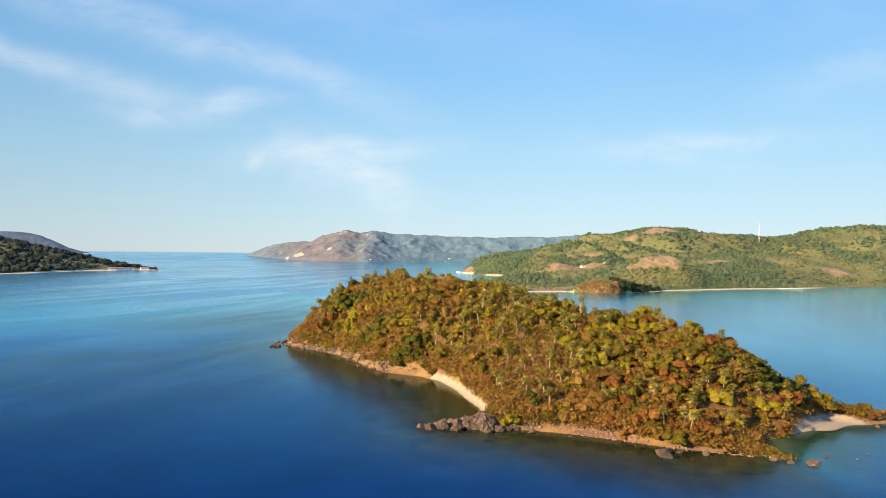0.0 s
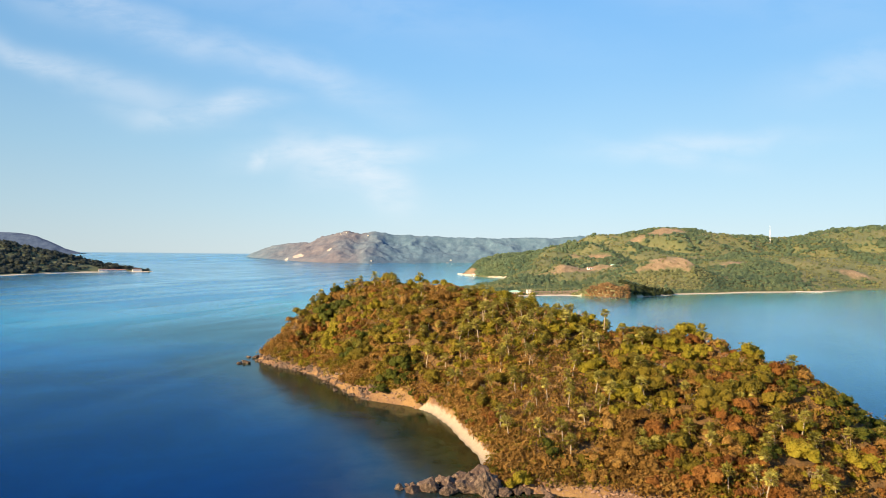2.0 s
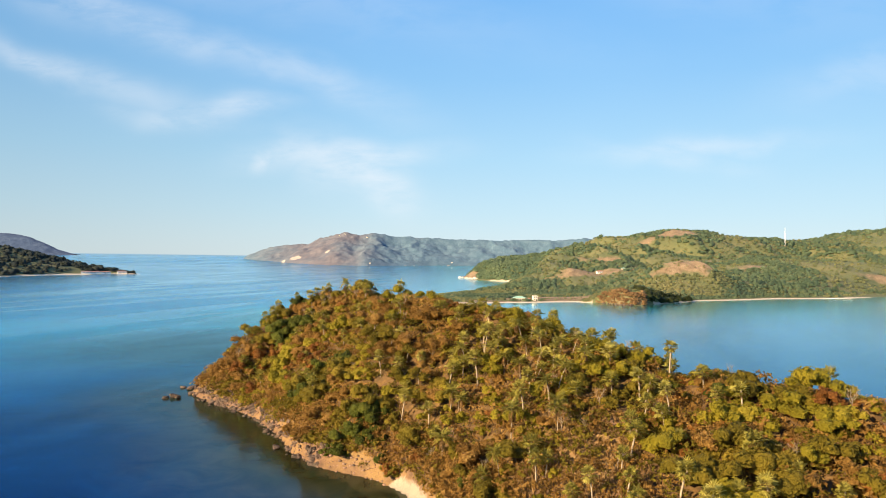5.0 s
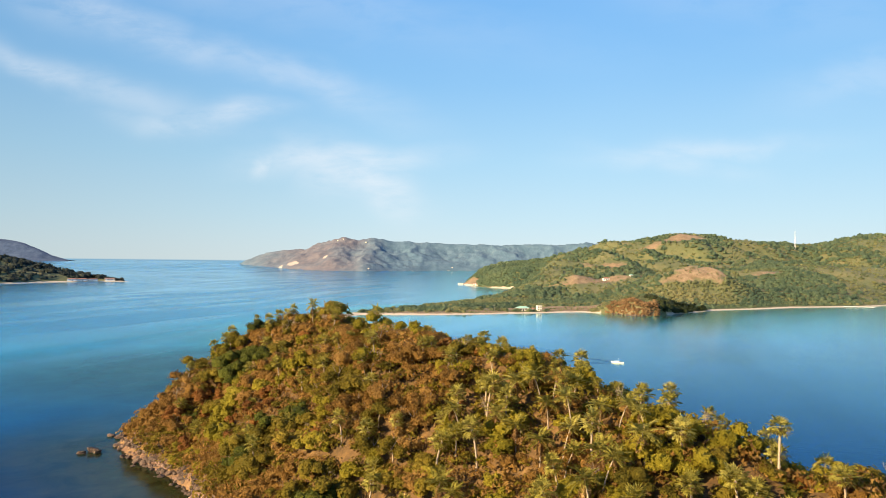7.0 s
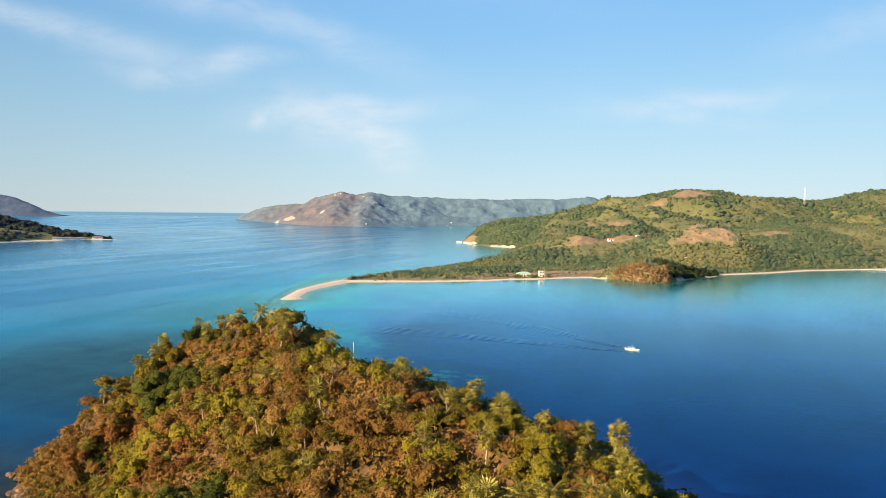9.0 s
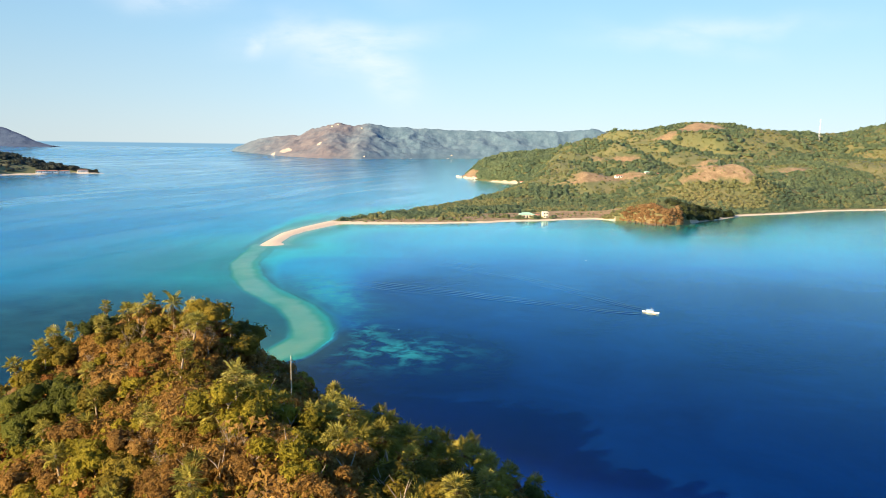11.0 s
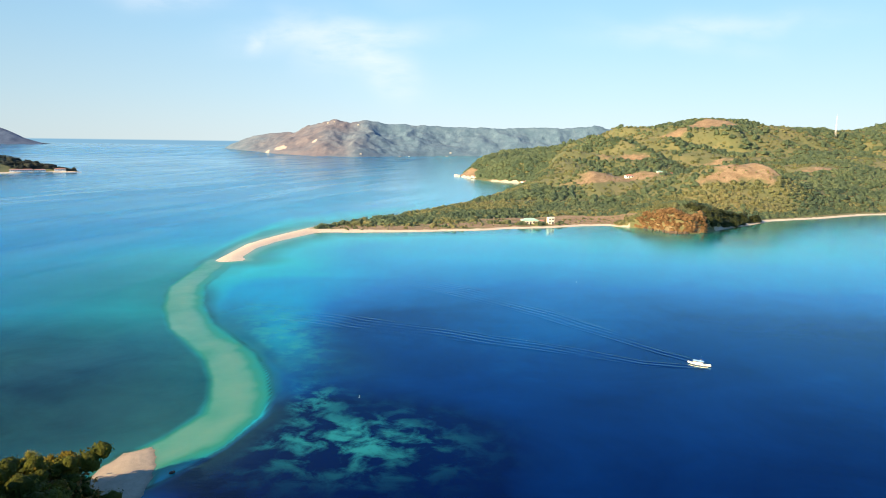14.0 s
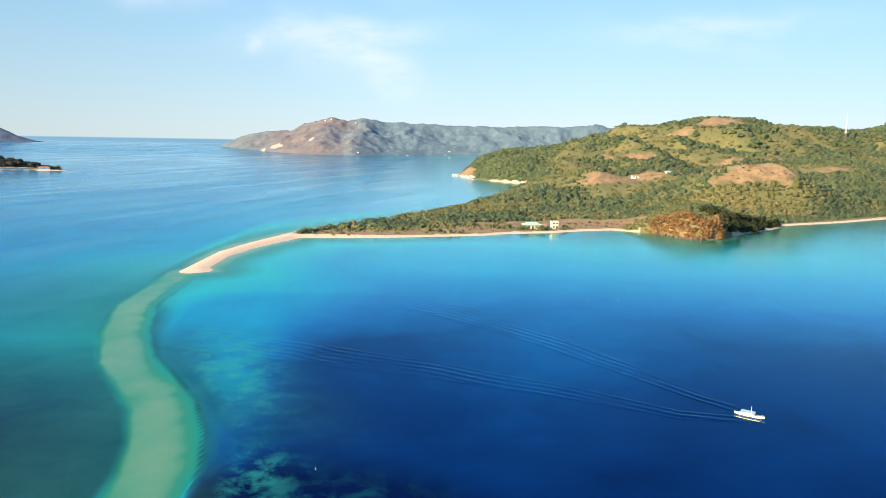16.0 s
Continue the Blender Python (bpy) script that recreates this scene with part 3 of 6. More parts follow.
def hills_height(p, hills):
    z = np.zeros(len(p))
    for x, y, h, sx, sy in hills:
        z += (h * np.exp(-0.5 * (((p[:, 0] - x) / sx) ** 2 + ((p[:, 1] - y) / sy) ** 2))) ** 2.5
    return z ** 0.4


def mainland_height(p):
    ds = shore(p, MAINLAND)
    z = hills_height(p, HILLS)
    cliff = np.exp(-((p[:, 0] - 275) / 43) ** 4 - ((p[:, 1] - 1157) / 47) ** 4)
    z = z * step(ds, 0, 80)
    z = np.maximum(z, cliff * (13.0 + 6 * fbm(p[:, 0], p[:, 1], 18, 13)) * step(ds, 1, 9))
    spurs = 0.5 - np.abs(fbm(p[:, 0] + 0.35 * p[:, 1], p[:, 1] * 0.6, 190, 14, 4)) * 1.7
    folds = fbm(p[:, 0], p[:, 1], 180, 11, 5) * 0.16 * z + spurs * 0.62 * z * (1 - step(z, 85, 130)) + fbm(p[:, 0], p[:, 1], 60, 12) * 3.0 * step(ds, 20, 90)
    return np.where(ds > 0, 1.6 * step(ds, 0, 9) + z + folds, np.maximum(ds * 0.12, -5))


def mainland_sand(p, ds):
    spit = step(-p[:, 1], -1116, -1080)
    cliff = np.exp(-(((p[:, 0] - 269) / 46) ** 2 + ((p[:, 1] - 1140) / 40) ** 2))
    cove = np.exp(-((p[:, 0] - 170) / 62) ** 2 - ((p[:, 1] - 1938) / 60) ** 2) * (1 - step(ds, 8, 15)) * 1.3
    return np.maximum(cove, np.maximum(1 - step(ds, 4, 8), spit) * step(-p[:, 1], -1480, -1385) * (1 - step(cliff, 0.25, 0.5)))


def mainland_bare(p):
    """Where grassland and bare earth show: knolls, benches, the cliff and the flat by the houses."""
    b = np.zeros(len(p))
    for x, y, sx, sy, k in ((458, 1405, 44, 36, 1.15), (425, 1388, 56, 17, 0.9), (470, 1378, 14, 30, 0.8), (312, 1492, 95, 22, 1.15), (240, 1474, 45, 18, 0.9), (690, 2160, 70, 75, 1.0), (590, 2120, 60, 30, 0.8), (-25, 1108, 62, 26, 1.2), (380, 1760, 60, 25, 0.8), (640, 1560, 50, 25, 0.7), (273, 1129, 26, 16, 0.44), (150, 1196, 95, 44, 1.25),
                           (70, 1145, 70, 19, 1.0), (72, 2160, 42, 78, 1.25), (343, 2159, 60, 30, 0.7), (580, 1771, 80, 25, 0.55), (900, 1560, 90, 25, 0.6)):
        b = np.maximum(b, k * np.exp(-((p[:, 0] - x) / sx) ** 2 - ((p[:, 1] - y) / sy) ** 2))
    return b * (1 + 0.85 * fbm(p[:, 0] + 0.5 * p[:, 1], p[:, 1], 40, 15, 5))


def sea_bed(p):
    """Depth of the water, how far coral and seaweed cover the bed, and where the island's reflection is painted in."""
    x, y = p.T
    db, _, side = to_line(p, BAR)
    east = side > 0  # the line runs south, so its left is east
    far_end = step(y, 790, 880)
    wob = fbm(x, y, 40, 21) * 4 + fbm(x, y, 12, 22) * 1.2
    dw = np.maximum(db + wob * 0.6 * step(db, 4, 14), 0)
    flank_e = np.interp(dw, [0, 3.0, 6.8, 9.8, 12.2, 15, 22, 34, 80, 240], [0.50, 0.60, 1.1, 1.7, 9, 17, 22, 29, 34, 36])
    flank_w = np.interp(dw, [0, 7.6, 9.6, 11.6, 30, 80, 150, 260, 420], [0.50, 0.66, 1.15, 2.6, 3.4, 6.0, 10, 17, 24])
    broad_e = np.interp(dw, [0, 4.3, 5.6, 10.8, 12.4, 30, 70, 120, 180, 260], [0.50, 0.60, 1.1, 1.5, 2.4, 3.6, 6.0, 10, 20, 30])
    # north of the coral the bed falls away more gently
    mild = step(y, 672, 725)
    flank_e = flank_e * (1 - mild) + mild * np.interp(dw, [0, 3.0, 6.8, 9.8, 12.2, 21, 30, 42, 65], [0.50, 0.60, 1.1, 1.7, 5.0, 7.5, 13, 25, 36])
    flank_e = flank_e * (1 - far_end) + broad_e * far_end
    bar = np.where(east, flank_e, flank_w)
    # rippled sand lies a little higher and lower along the bar
    bar = bar + (0.45 * fbm(x, y, 26, 28) + 0.25 * fbm(x, y, 8, 29)) * (1 - step(db, 9, 14))
    bar = bar + step(-y, -628, -577) * db * 0.25
    di = -shore(p, ISLAND)
    isl = np.clip(di, 0, None)
    front = (1 - step(y, 480, 575))
    near = np.interp(isl, [0, 2, 6, 14, 30, 60], [0.5, 4.0, 8, 12, 19, 28]) * front + np.interp(isl, [0, 4, 12, 30, 60], [0.5, 6.0, 16, 27, 34]) * (1 - front)
    dm = np.clip(-shore(p, MAINLAND), 0, None)
    south = 1 - step(y, 1250, 1600)
    broad = np.interp(dm, [0, 6, 40, 90, 150, 230, 330], [0.1, 0.9, 1.9, 3.0, 5.0, 11, 26])
    narrow = np.interp(dm + 6 * fbm(x, y, 45, 27), [0, 6, 25, 60, 110, 180], [0.1, 0.9, 2.4, 5.5, 11, 24])
    spit = 1 - step(x, 0, 160)
    coast = (narrow * spit + broad * (1 - spit)) * south + np.interp(dm, [0, 10, 60, 160], [0.2, 2.5, 11, 24]) * (1 - south)
    coast = coast + 12 * step(-x, 138, 180) * step(y, 800, 870)
    deep = np.zeros(len(p))
    for cx, cy, rx, ry, k in ((28, 645, 62, 82, 0.5), (90, 565, 220, 95, 0.56), (-190, 170, 270, 280, 1.0), (-80, 330, 120, 120, 0.85), (230, 310, 210, 230, 0.45), (330, 600, 180, 110, 0.5)):
        deep = 1 - (1 - deep) * (1 - k * np.exp(-((x - cx) / rx) ** 2 - ((y - cy) / ry) ** 2))
    depth = np.minimum(np.minimum(bar, near), coast)
    bay = np.interp(y, [300, 480, 640, 700, 740, 790, 850, 950, 1100], [29, 33, 40, 36, 31, 22.5, 14, 7.0, 3.9]) * (1 - 0.15 * step(x, 100, 350)) * (1 + 0.06 * fbm(x, y, 90, 24))
    inner = step(x, -60, 5) * step(y, 300, 420)
    depth = np.minimum(depth, (8.5 + 3 * step(-x, 130, 300) * step(y, 700, 900) + 26 * deep) * (1 - inner) + bay * inner)
    shelf = np.exp(-(((x + 44 + (y - 740) * 0.33) / 19) ** 2 + ((y - 742) / 55) ** 2)) * east
    depth = depth * (1 - shelf) + np.minimum(depth, 6.0 + 4.5 * fbm(x, y, 12, 26)) * shelf
    off_bar = np.where(east, step(db, 15, 21), step(db, 12, 16))
    reef = (np.exp(-(((x - 4) / 25) ** 2 + ((y - 627) / 18) ** 2)) + np.exp(-(((x + 14) / 9) ** 2 + ((y - 657) / 12) ** 2)) + 0.8 * np.exp(-(((x + 44 + (y - 740) * 0.33) / 16) ** 2 + ((y - 742) / 48) ** 2))) * off_bar
    lift = (np.exp(-(((x + 3) / 28) ** 2 + ((y - 635) / 22) ** 2)) * 0.75 + 0.6 * np.exp(-(((x + 44 + (y - 740) * 0.33) / 12) ** 2 + ((y - 746) / 42) ** 2))) * off_bar
    # dark olive round the front shore paints in the island's reflection
    dark_water = np.exp(-(isl / 48.0) ** 3) * front * (1 - step(x, 105, 135))
    dark_water = np.maximum(dark_water, 0.88 * np.exp(-(isl / 32.0) ** 2) * step(x, 105, 125) * (y < 330))
    dark_water = dark_water * (1 - step(x + (y - 420) * 0.55, 40, 70) * step(y, 325, 345))
    flat = 0.95 * np.exp(-(((x + 140) / 150) ** 2 + ((y - 655) / 140) ** 2) ** 1.6) * step(db, 8.4, 12.2) * ~east
    side = 0.72 * np.exp(-(db / 50.0) ** 4) * step(db, 11.0, 13.0) * east * step(-y, -830, -745) * step(y, 650, 705) * (1 - 0.6 * np.clip(lift * 1.5, 0, 1))
    lee = 0.8 * np.exp(-(isl / 34.0) ** 2) * step(x, -122, -80)
    side = np.maximum(side, 0.95 * np.exp(-(db / 17.0) ** 4) * step(db, 9.3, 10.6) * east * step(-y, -880, -800))
    # sea grass thins out northwards along the western side of the bar
    flat = np.maximum(flat, 0.62 * np.exp(-((x + 165) / 130) ** 2 - ((y - 830) / 140) ** 2) * step(db, 9.2, 11.0) * ~east)
    # dark weed west of the sand tongue, deep water round the coral
    dark_water = np.maximum(dark_water, 0.72 * np.exp(-(((x + 118) / 72) ** 2 + ((y - 645) / 60) ** 2)) * step(db, 10.0, 13.0) * ~east)
    hole = np.exp(-((((x - 2) / 50) ** 2 + ((y - 620) / 42) ** 2)) ** 2) * step(db, 11.0, 13.0) * east
    hole = hole * (1 - 0.6 * np.exp(-((x - 14) / 18) ** 2 - ((y - 628) / 12) ** 2))
    depth = depth * (1 - hole) + np.maximum(depth, 37) * hole
    return depth, np.clip(reef * 1.2, 0, 1), dark_water, np.maximum(flat, side), lee


# ---------------------------------------------------------------- sea and land
def graded(fine, low, high, grow=1.22):
    lo, hi = [fine[0]], [fine[-1]]
    d = 5.0
    while lo[-1] > low:
        lo.append(max(lo[-1] - d, low))
        d *= grow
    d = 5.0
    while hi[-1] < high:
        hi.append(min(hi[-1] + d, high))
        d *= grow
    return np.array(lo[:0:-1] + list(fine) + hi[1:], float)


def build_sea():
    xs = graded(np.concatenate([np.arange(-160, -146, 2.0), np.arange(-146, -20, 1.05), np.arange(-20, 60, 3.0), np.arange(60, 320, 10.0)]), -5200, 5200)
    ys = graded(np.concatenate([np.arange(200, 560, 4.5), np.arange(560, 940, 1.6), np.arange(940, 1340, 8.0)]), -4500, 4950)
    p, f = grid_of(xs, ys)
    depth, reef, dark_water, grass, lee = sea_bed(p)
    v = np.column_stack([p, sea_level(p[:, 0], p[:, 1])])
    ob = new("water", mesh_of("water", v, f, M_SEA, True, depth=depth, reef=reef, dark_water=dark_water, grass=grass, lee=lee))
    return tagged(ob, "calm deep blue sea with a turquoise shallow bar", "sea", kind="structure")


def build_land(name, label, xs, ys, height, poly, mat, sand=None, bare=None, reach=14.0):
    p, f = grid_of(xs, ys)
    ds = shore(p, poly)
    h = height(p)
    fields = {"sand": sand(p, ds) if sand else np.zeros(len(p)), "bare": bare(p) if bare else np.zeros(len(p))}
    v, f, fields = drop_unused(np.column_stack([p, h]), f, (ds[f] > -reach).any(1), fields)
    ob = new(name, mesh_of(name, v, f, mat, True, **fields))
    return tagged(ob, label, "land", kind="structure")


def far_height(p):
    ds = shore(p, FAR_SHORE)
    dr, vals, _ = to_line(p, FAR_RIDGE)
    w = np.clip(ds, 0, None) / (np.clip(ds, 0, None) + dr + 1e-6)
    base = sea_level(p[:, 0], p[:, 1])
    h = (vals[:, 2] - 30) * w ** 0.75
    gullies = np.abs(fbm(p[:, 0], p[:, 1], 260, 31, 5)) * -0.9 * h * (1 - w ** 3) + fbm(p[:, 0], p[:, 1], 70, 33) * 6 * step(ds, 5, 60) + fbm(p[:, 0], p[:, 1], 16, 35, 2) * 3.5 * step(ds, 5, 40)
    return np.where(ds > 0, base + h + gullies + 1, base + np.maximum(ds * 0.2, -20))


def far_pits(p, ds):
    s = np.zeros(len(p))
    for x, y, sx, sy in ((-830, 4050, 46, 36), (-640, 4000, 18, 22), (-905, 4060, 20, 40), (-180, 3915, 26, 10), (40, 4030, 18, 8)):
        s = np.maximum(s, np.exp(-((p[:, 0] - x) / sx) ** 2 - ((p[:, 1] - y) / sy) ** 2))
    return s


def west_height(p):
    ds = shore(p, WEST)
    z = hills_height(p, ((-1375, 2080, 84, 210, 170), (-1620, 2000, 110, 220, 260)))
    z = z * step(ds, 0, 60) + fbm(p[:, 0], p[:, 1], 60, 41) * 3 * step(ds, 10, 60)
    return np.where(ds > 0, 1.5 * step(ds, 0, 8) + z, np.maximum(ds * 0.12, -5))


def west_far_height(p):
    ds = shore(p, WEST_FAR)
    z = hills_height(p, ((-2850, 4480, 130, 420, 170), (-2480, 4480, 62, 200, 120)))
    base = sea_level(p[:, 0], p[:, 1])
    return np.where(ds > 0, base + z * step(ds, 0, 230) + fbm(p[:, 0], p[:, 1], 90, 43) * 8 * step(ds, 5, 60), base + np.maximum(ds * 0.2, -20))


build_sea()
build_land("ground_island", "red earth and dry grass island hill with pale sand", np.arange(-126, 202, 2.0), np.arange(208, 640, 2.0), island_height, ISLAND, M_SOIL, lambda p, d: island_sand(p), island_bare)
build_land("ground_mainland", "scrubby green hills with bare brown patches", np.concatenate([np.arange(-150, 560, 5.0), np.arange(560, 2700, 16.0)]),
           np.concatenate([np.arange(900, 1540, 5.0), np.arange(1540, 3150, 14.0)]), mainland_height, MAINLAND, M_MAIN, mainland_sand,
           lambda p: np.maximum(mainland_bare(p), 0.5 * np.exp(-((p[:, 0] - 270) / 40) ** 4 - ((p[:, 1] - 1130) / 24) ** 4)))
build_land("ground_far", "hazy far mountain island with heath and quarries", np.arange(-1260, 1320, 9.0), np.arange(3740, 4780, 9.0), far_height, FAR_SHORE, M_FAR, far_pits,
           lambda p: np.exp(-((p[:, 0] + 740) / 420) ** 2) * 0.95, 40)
build_land("ground_west", "dark wooded headland with a low sandy point", np.arange(-1860, -825, 9.0), np.arange(1230, 2520, 9.0), west_height, WEST, M_MAIN, lambda p, d: 1 - step(d, 6, 14), None, 30)
build_land("ground_west_far", "hazy far headland", np.arange(-3620, -2260, 20.0), np.arange(4180, 4820, 20.0), west_far_height, WEST_FAR, M_FAR_WOODS, None, None, 60)


# ---------------------------------------------------------------- plants
def leaf_cloud(rng, centres, radii, count, leaf, squash=0.8, droop=0.0, pointed=False):
    """Leaf clumps over a set of lobes, diamonds or, where pointed, single triangles."""
    k = rng.integers(len(centres), size=count)
    d = rng.normal(size=(count, 3))
    d /= np.linalg.norm(d, axis=1)[:, None]
    d[:, 2] = np.where(d[:, 2] < -0.35, -d[:, 2], d[:, 2])
    r = np.asarray(radii)[k] * (0.62 + 0.50 * rng.random(count) ** 0.8)
    c = np.asarray(centres)[k] + d * r[:, None] * np.array([1, 1, squash])
    nrm = d + rng.normal(scale=0.40, size=(count, 3)) + np.array([0, 0, 0.25])
    nrm /= np.linalg.norm(nrm, axis=1)[:, None]
    a = np.cross(nrm, rng.normal(size=(count, 3)))
    a /= np.linalg.norm(a, axis=1)[:, None] + 1e-9
    b = np.cross(nrm, a)
    s = leaf * (0.6 + 0.8 * rng.random(count))[:, None]
    lift = nrm * s * 0.25
    if pointed:
        v = np.stack([c - a * s, c + a * s * 0.4 - b * s * 0.75, c + a * s * 0.6 + b * s * 0.7 + lift], 1).reshape(-1, 3)
        return v, np.arange(count * 3).reshape(-1, 3)
    v = np.stack([c - a * s, c - b * s * 0.6 + lift, c + a * s - np.array([0, 0, droop]) * s, c + b * s * 0.6 + lift], 1).reshape(-1, 3)
    return v, np.arange(count * 4).reshape(-1, 4)


def join(pieces):
    vs, fs, n = [], [], 0
    for v, f in pieces:
        v, f = np.asarray(v, float), np.asarray(f)
        vs.append(v)
        fs.append(f + n)
        n += len(v)
    return np.concatenate(vs), np.concatenate(fs)


ICO = ([(0.0, 0.0, -1.0), (0.724, -0.526, -0.447), (-0.276, -0.851, -0.447), (-0.894, 0.0, -0.447), (-0.276, 0.851, -0.447), (0.724, 0.526, -0.447),
        (0.276, -0.851, 0.447), (-0.724, -0.526, 0.447), (-0.724, 0.526, 0.447), (0.276, 0.851, 0.447), (0.894, 0.0, 0.447), (0.0, 0.0, 1.0)],
       [(1, 6, 2), (2, 7, 3), (3, 8, 4), (4, 9, 5), (5, 10, 1), (6, 7, 2), (7, 8, 3), (8, 9, 4), (9, 10, 5), (10, 6, 1), (11, 7, 6), (11, 8, 7), (11, 9, 8), (11, 10, 9), (11, 6, 10)])


def shrub_lobes(rng, wide, tall):
    cs, rs = [], []
    for i in range(rng.integers(7, 11)):
        w = rng.random() * 6.28
        q = wide * 0.42 * math.sqrt(rng.random())
        cs.append((q * math.cos(w) * 1.1, q * math.sin(w) * 1.1, tall * (0.22 + 0.52 * rng.random() * (1 - 0.9 * q / wide))))
        rs.append(wide * (0.13 + 0.15 * rng.random()))
    return cs, rs


def shrub_shape(rng, wide, tall, count, leaf, pointed=False, core=0.0):
    """The crown of a shrub or small tree: lobes of uneven size, with dense twigs inside where a core is given."""
    cs, rs = shrub_lobes(rng, wide, tall)
    cloud = leaf_cloud(rng, cs, rs, count, leaf, pointed=pointed)
    if not core:
        return cloud
    inner = []
    for c, r in zip(cs, rs):
        v = np.array(ICO[0]) * (0.75 + 0.5 * rng.random((12, 1))) * r * core * np.array([1, 1, 0.85]) + np.array(c)
        inner.append((v, np.array(ICO[1])))
    return join(inner + [cloud])


def stem_shape(rng, tall, thick, forks=3):
    top = (rng.normal() * 0.2, rng.normal() * 0.2, tall * 0.45)
    pieces = [tube([(0, 0, -0.4), (0.05, 0, tall * 0.2), top], [thick, thick * 0.8, thick * 0.6], 5)]
    for i in range(forks):
        w = 6.28 * (i + rng.random() * 0.6) / forks
        e = (top[0] + math.cos(w) * tall * 0.22, top[1] + math.sin(w) * tall * 0.22, tall * (0.68 + 0.15 * rng.random()))
        m = [(a + b) / 2 + rng.normal() * 0.08 for a, b in zip(top, e)]
        pieces.append(tube([top, m, e], [thick * 0.6, thick * 0.4, thick * 0.12], 4))
    return join(pieces)


def bare_shape(rng, tall):
    """A leafless tree: forking grey limbs."""
    pieces = []

    def limb(p, d, length, r, level):
        q = p + d * length * 0.5 + Vector(rng.normal(size=3)) * length * 0.06
        e = p + d * length
        pieces.append(tube([p, q, e], [r, r * 0.75, r * 0.5], 3 if level else 5))
        if level < 3:
            for i in range(4 if level < 2 else 3):
                t = Vector(rng.normal(size=3))
                nd = (d * 0.9 + t.normalized() * 0.75 + Vector((0, 0, 0.15))).normalized()
                limb(p.lerp(e, 0.5 + 0.5 * rng.random()), nd, length * (0.55 + 0.2 * rng.random()), r * 0.5, level + 1)

    limb(Vector((0, 0, -0.3)), Vector((0.05, 0.02, 1)).normalized(), tall * 0.45, 0.11, 0)
    return join(pieces)


def fan_leaf(rng, long, wide, lobes=9):
    """A pleated palm fan on its stalk, growing out along +x from the crown."""
    v, f = [], []
    s = long * 0.46
    v += [(0, -0.03, 0), (0, 0.03, 0), (s, 0.03, 0.04), (s, -0.03, 0.04)]
    f.append((0, 1, 2, 3))
    for i in range(lobes):
        a = radians(-115 + 230 * (i + 0.5) / lobes)
        da = radians(230 / lobes * 0.34)
        r = wide * (0.95 + 0.3 * rng.random()) * (1.0 - 0.16 * abs(a) / 2.0)
        n = len(v)
        sag = -0.20 * wide * rng.random()
        v += [(s, 0, 0.04), (s + r * 0.62 * math.cos(a - da), r * 0.62 * math.sin(a - da), 0.08), (s + r * math.cos(a), r * math.sin(a), sag), (s + r * 0.62 * math.cos(a + da), r * 0.62 * math.sin(a + da), -0.04)]
        f.append((n, n + 1, n + 2, n + 3))
    return np.array(v), np.array(f)


def feather_leaf(rng, long):
    """A coconut frond: an arched rib with two rows of drooping leaflets."""
    v, f = [], []
    segs = 9

    def rib(t):
        return np.array([long * (t - 0.12 * t * t), 0, long * (0.16 * t - 0.62 * t * t)])

    for i in range(segs):
        t0, t1 = i / segs, (i + 1) / segs
        a, b = rib(t0), rib(t1)
        n = len(v)
        v += [a + (0, -0.04, 0), a + (0, 0.04, 0), b + (0, 0.03, 0), b + (0, -0.03, 0)]
        f.append((n, n + 1, n + 2, n + 3))
    for i in range(2, 15):
        t = i / 15
        p = rib(t)
        w = long * 0.24 * math.sin(math.pi * (0.15 + 0.8 * t)) + 0.15
        for side in (-1, 1):
            n = len(v)
            drop = w * (0.35 + 0.25 * rng.random())
            v += [p, p + (0.10, side * w * 0.5, -drop * 0.3), p + (0.34 * w + 0.15, side * w, -drop), p + (0.32, side * w * 0.45, -drop * 0.35)]
            f.append((n, n + 1, n + 2, n + 3))
    return np.array(v), np.array(f)


def crown_turns(rng, count, kind):
    """How the leaves of a palm stand: turn round the trunk and lift, older ones hanging lower."""
    for i in range(count):
        t = (i + 0.5) / count
        lift = (82 - 140 * t) if kind == "fan" else (70 - 80 * t)
        yield Euler((radians(rng.normal() * 10), radians(-lift + rng.normal() * 6), radians(i * 137.5 + rng.normal() * 8))), 0.85 + 0.3 * rng.random()


def placed(v, m):
    return np.asarray(v) @ np.array(m.to_3x3()).T + np.array(m.translation)


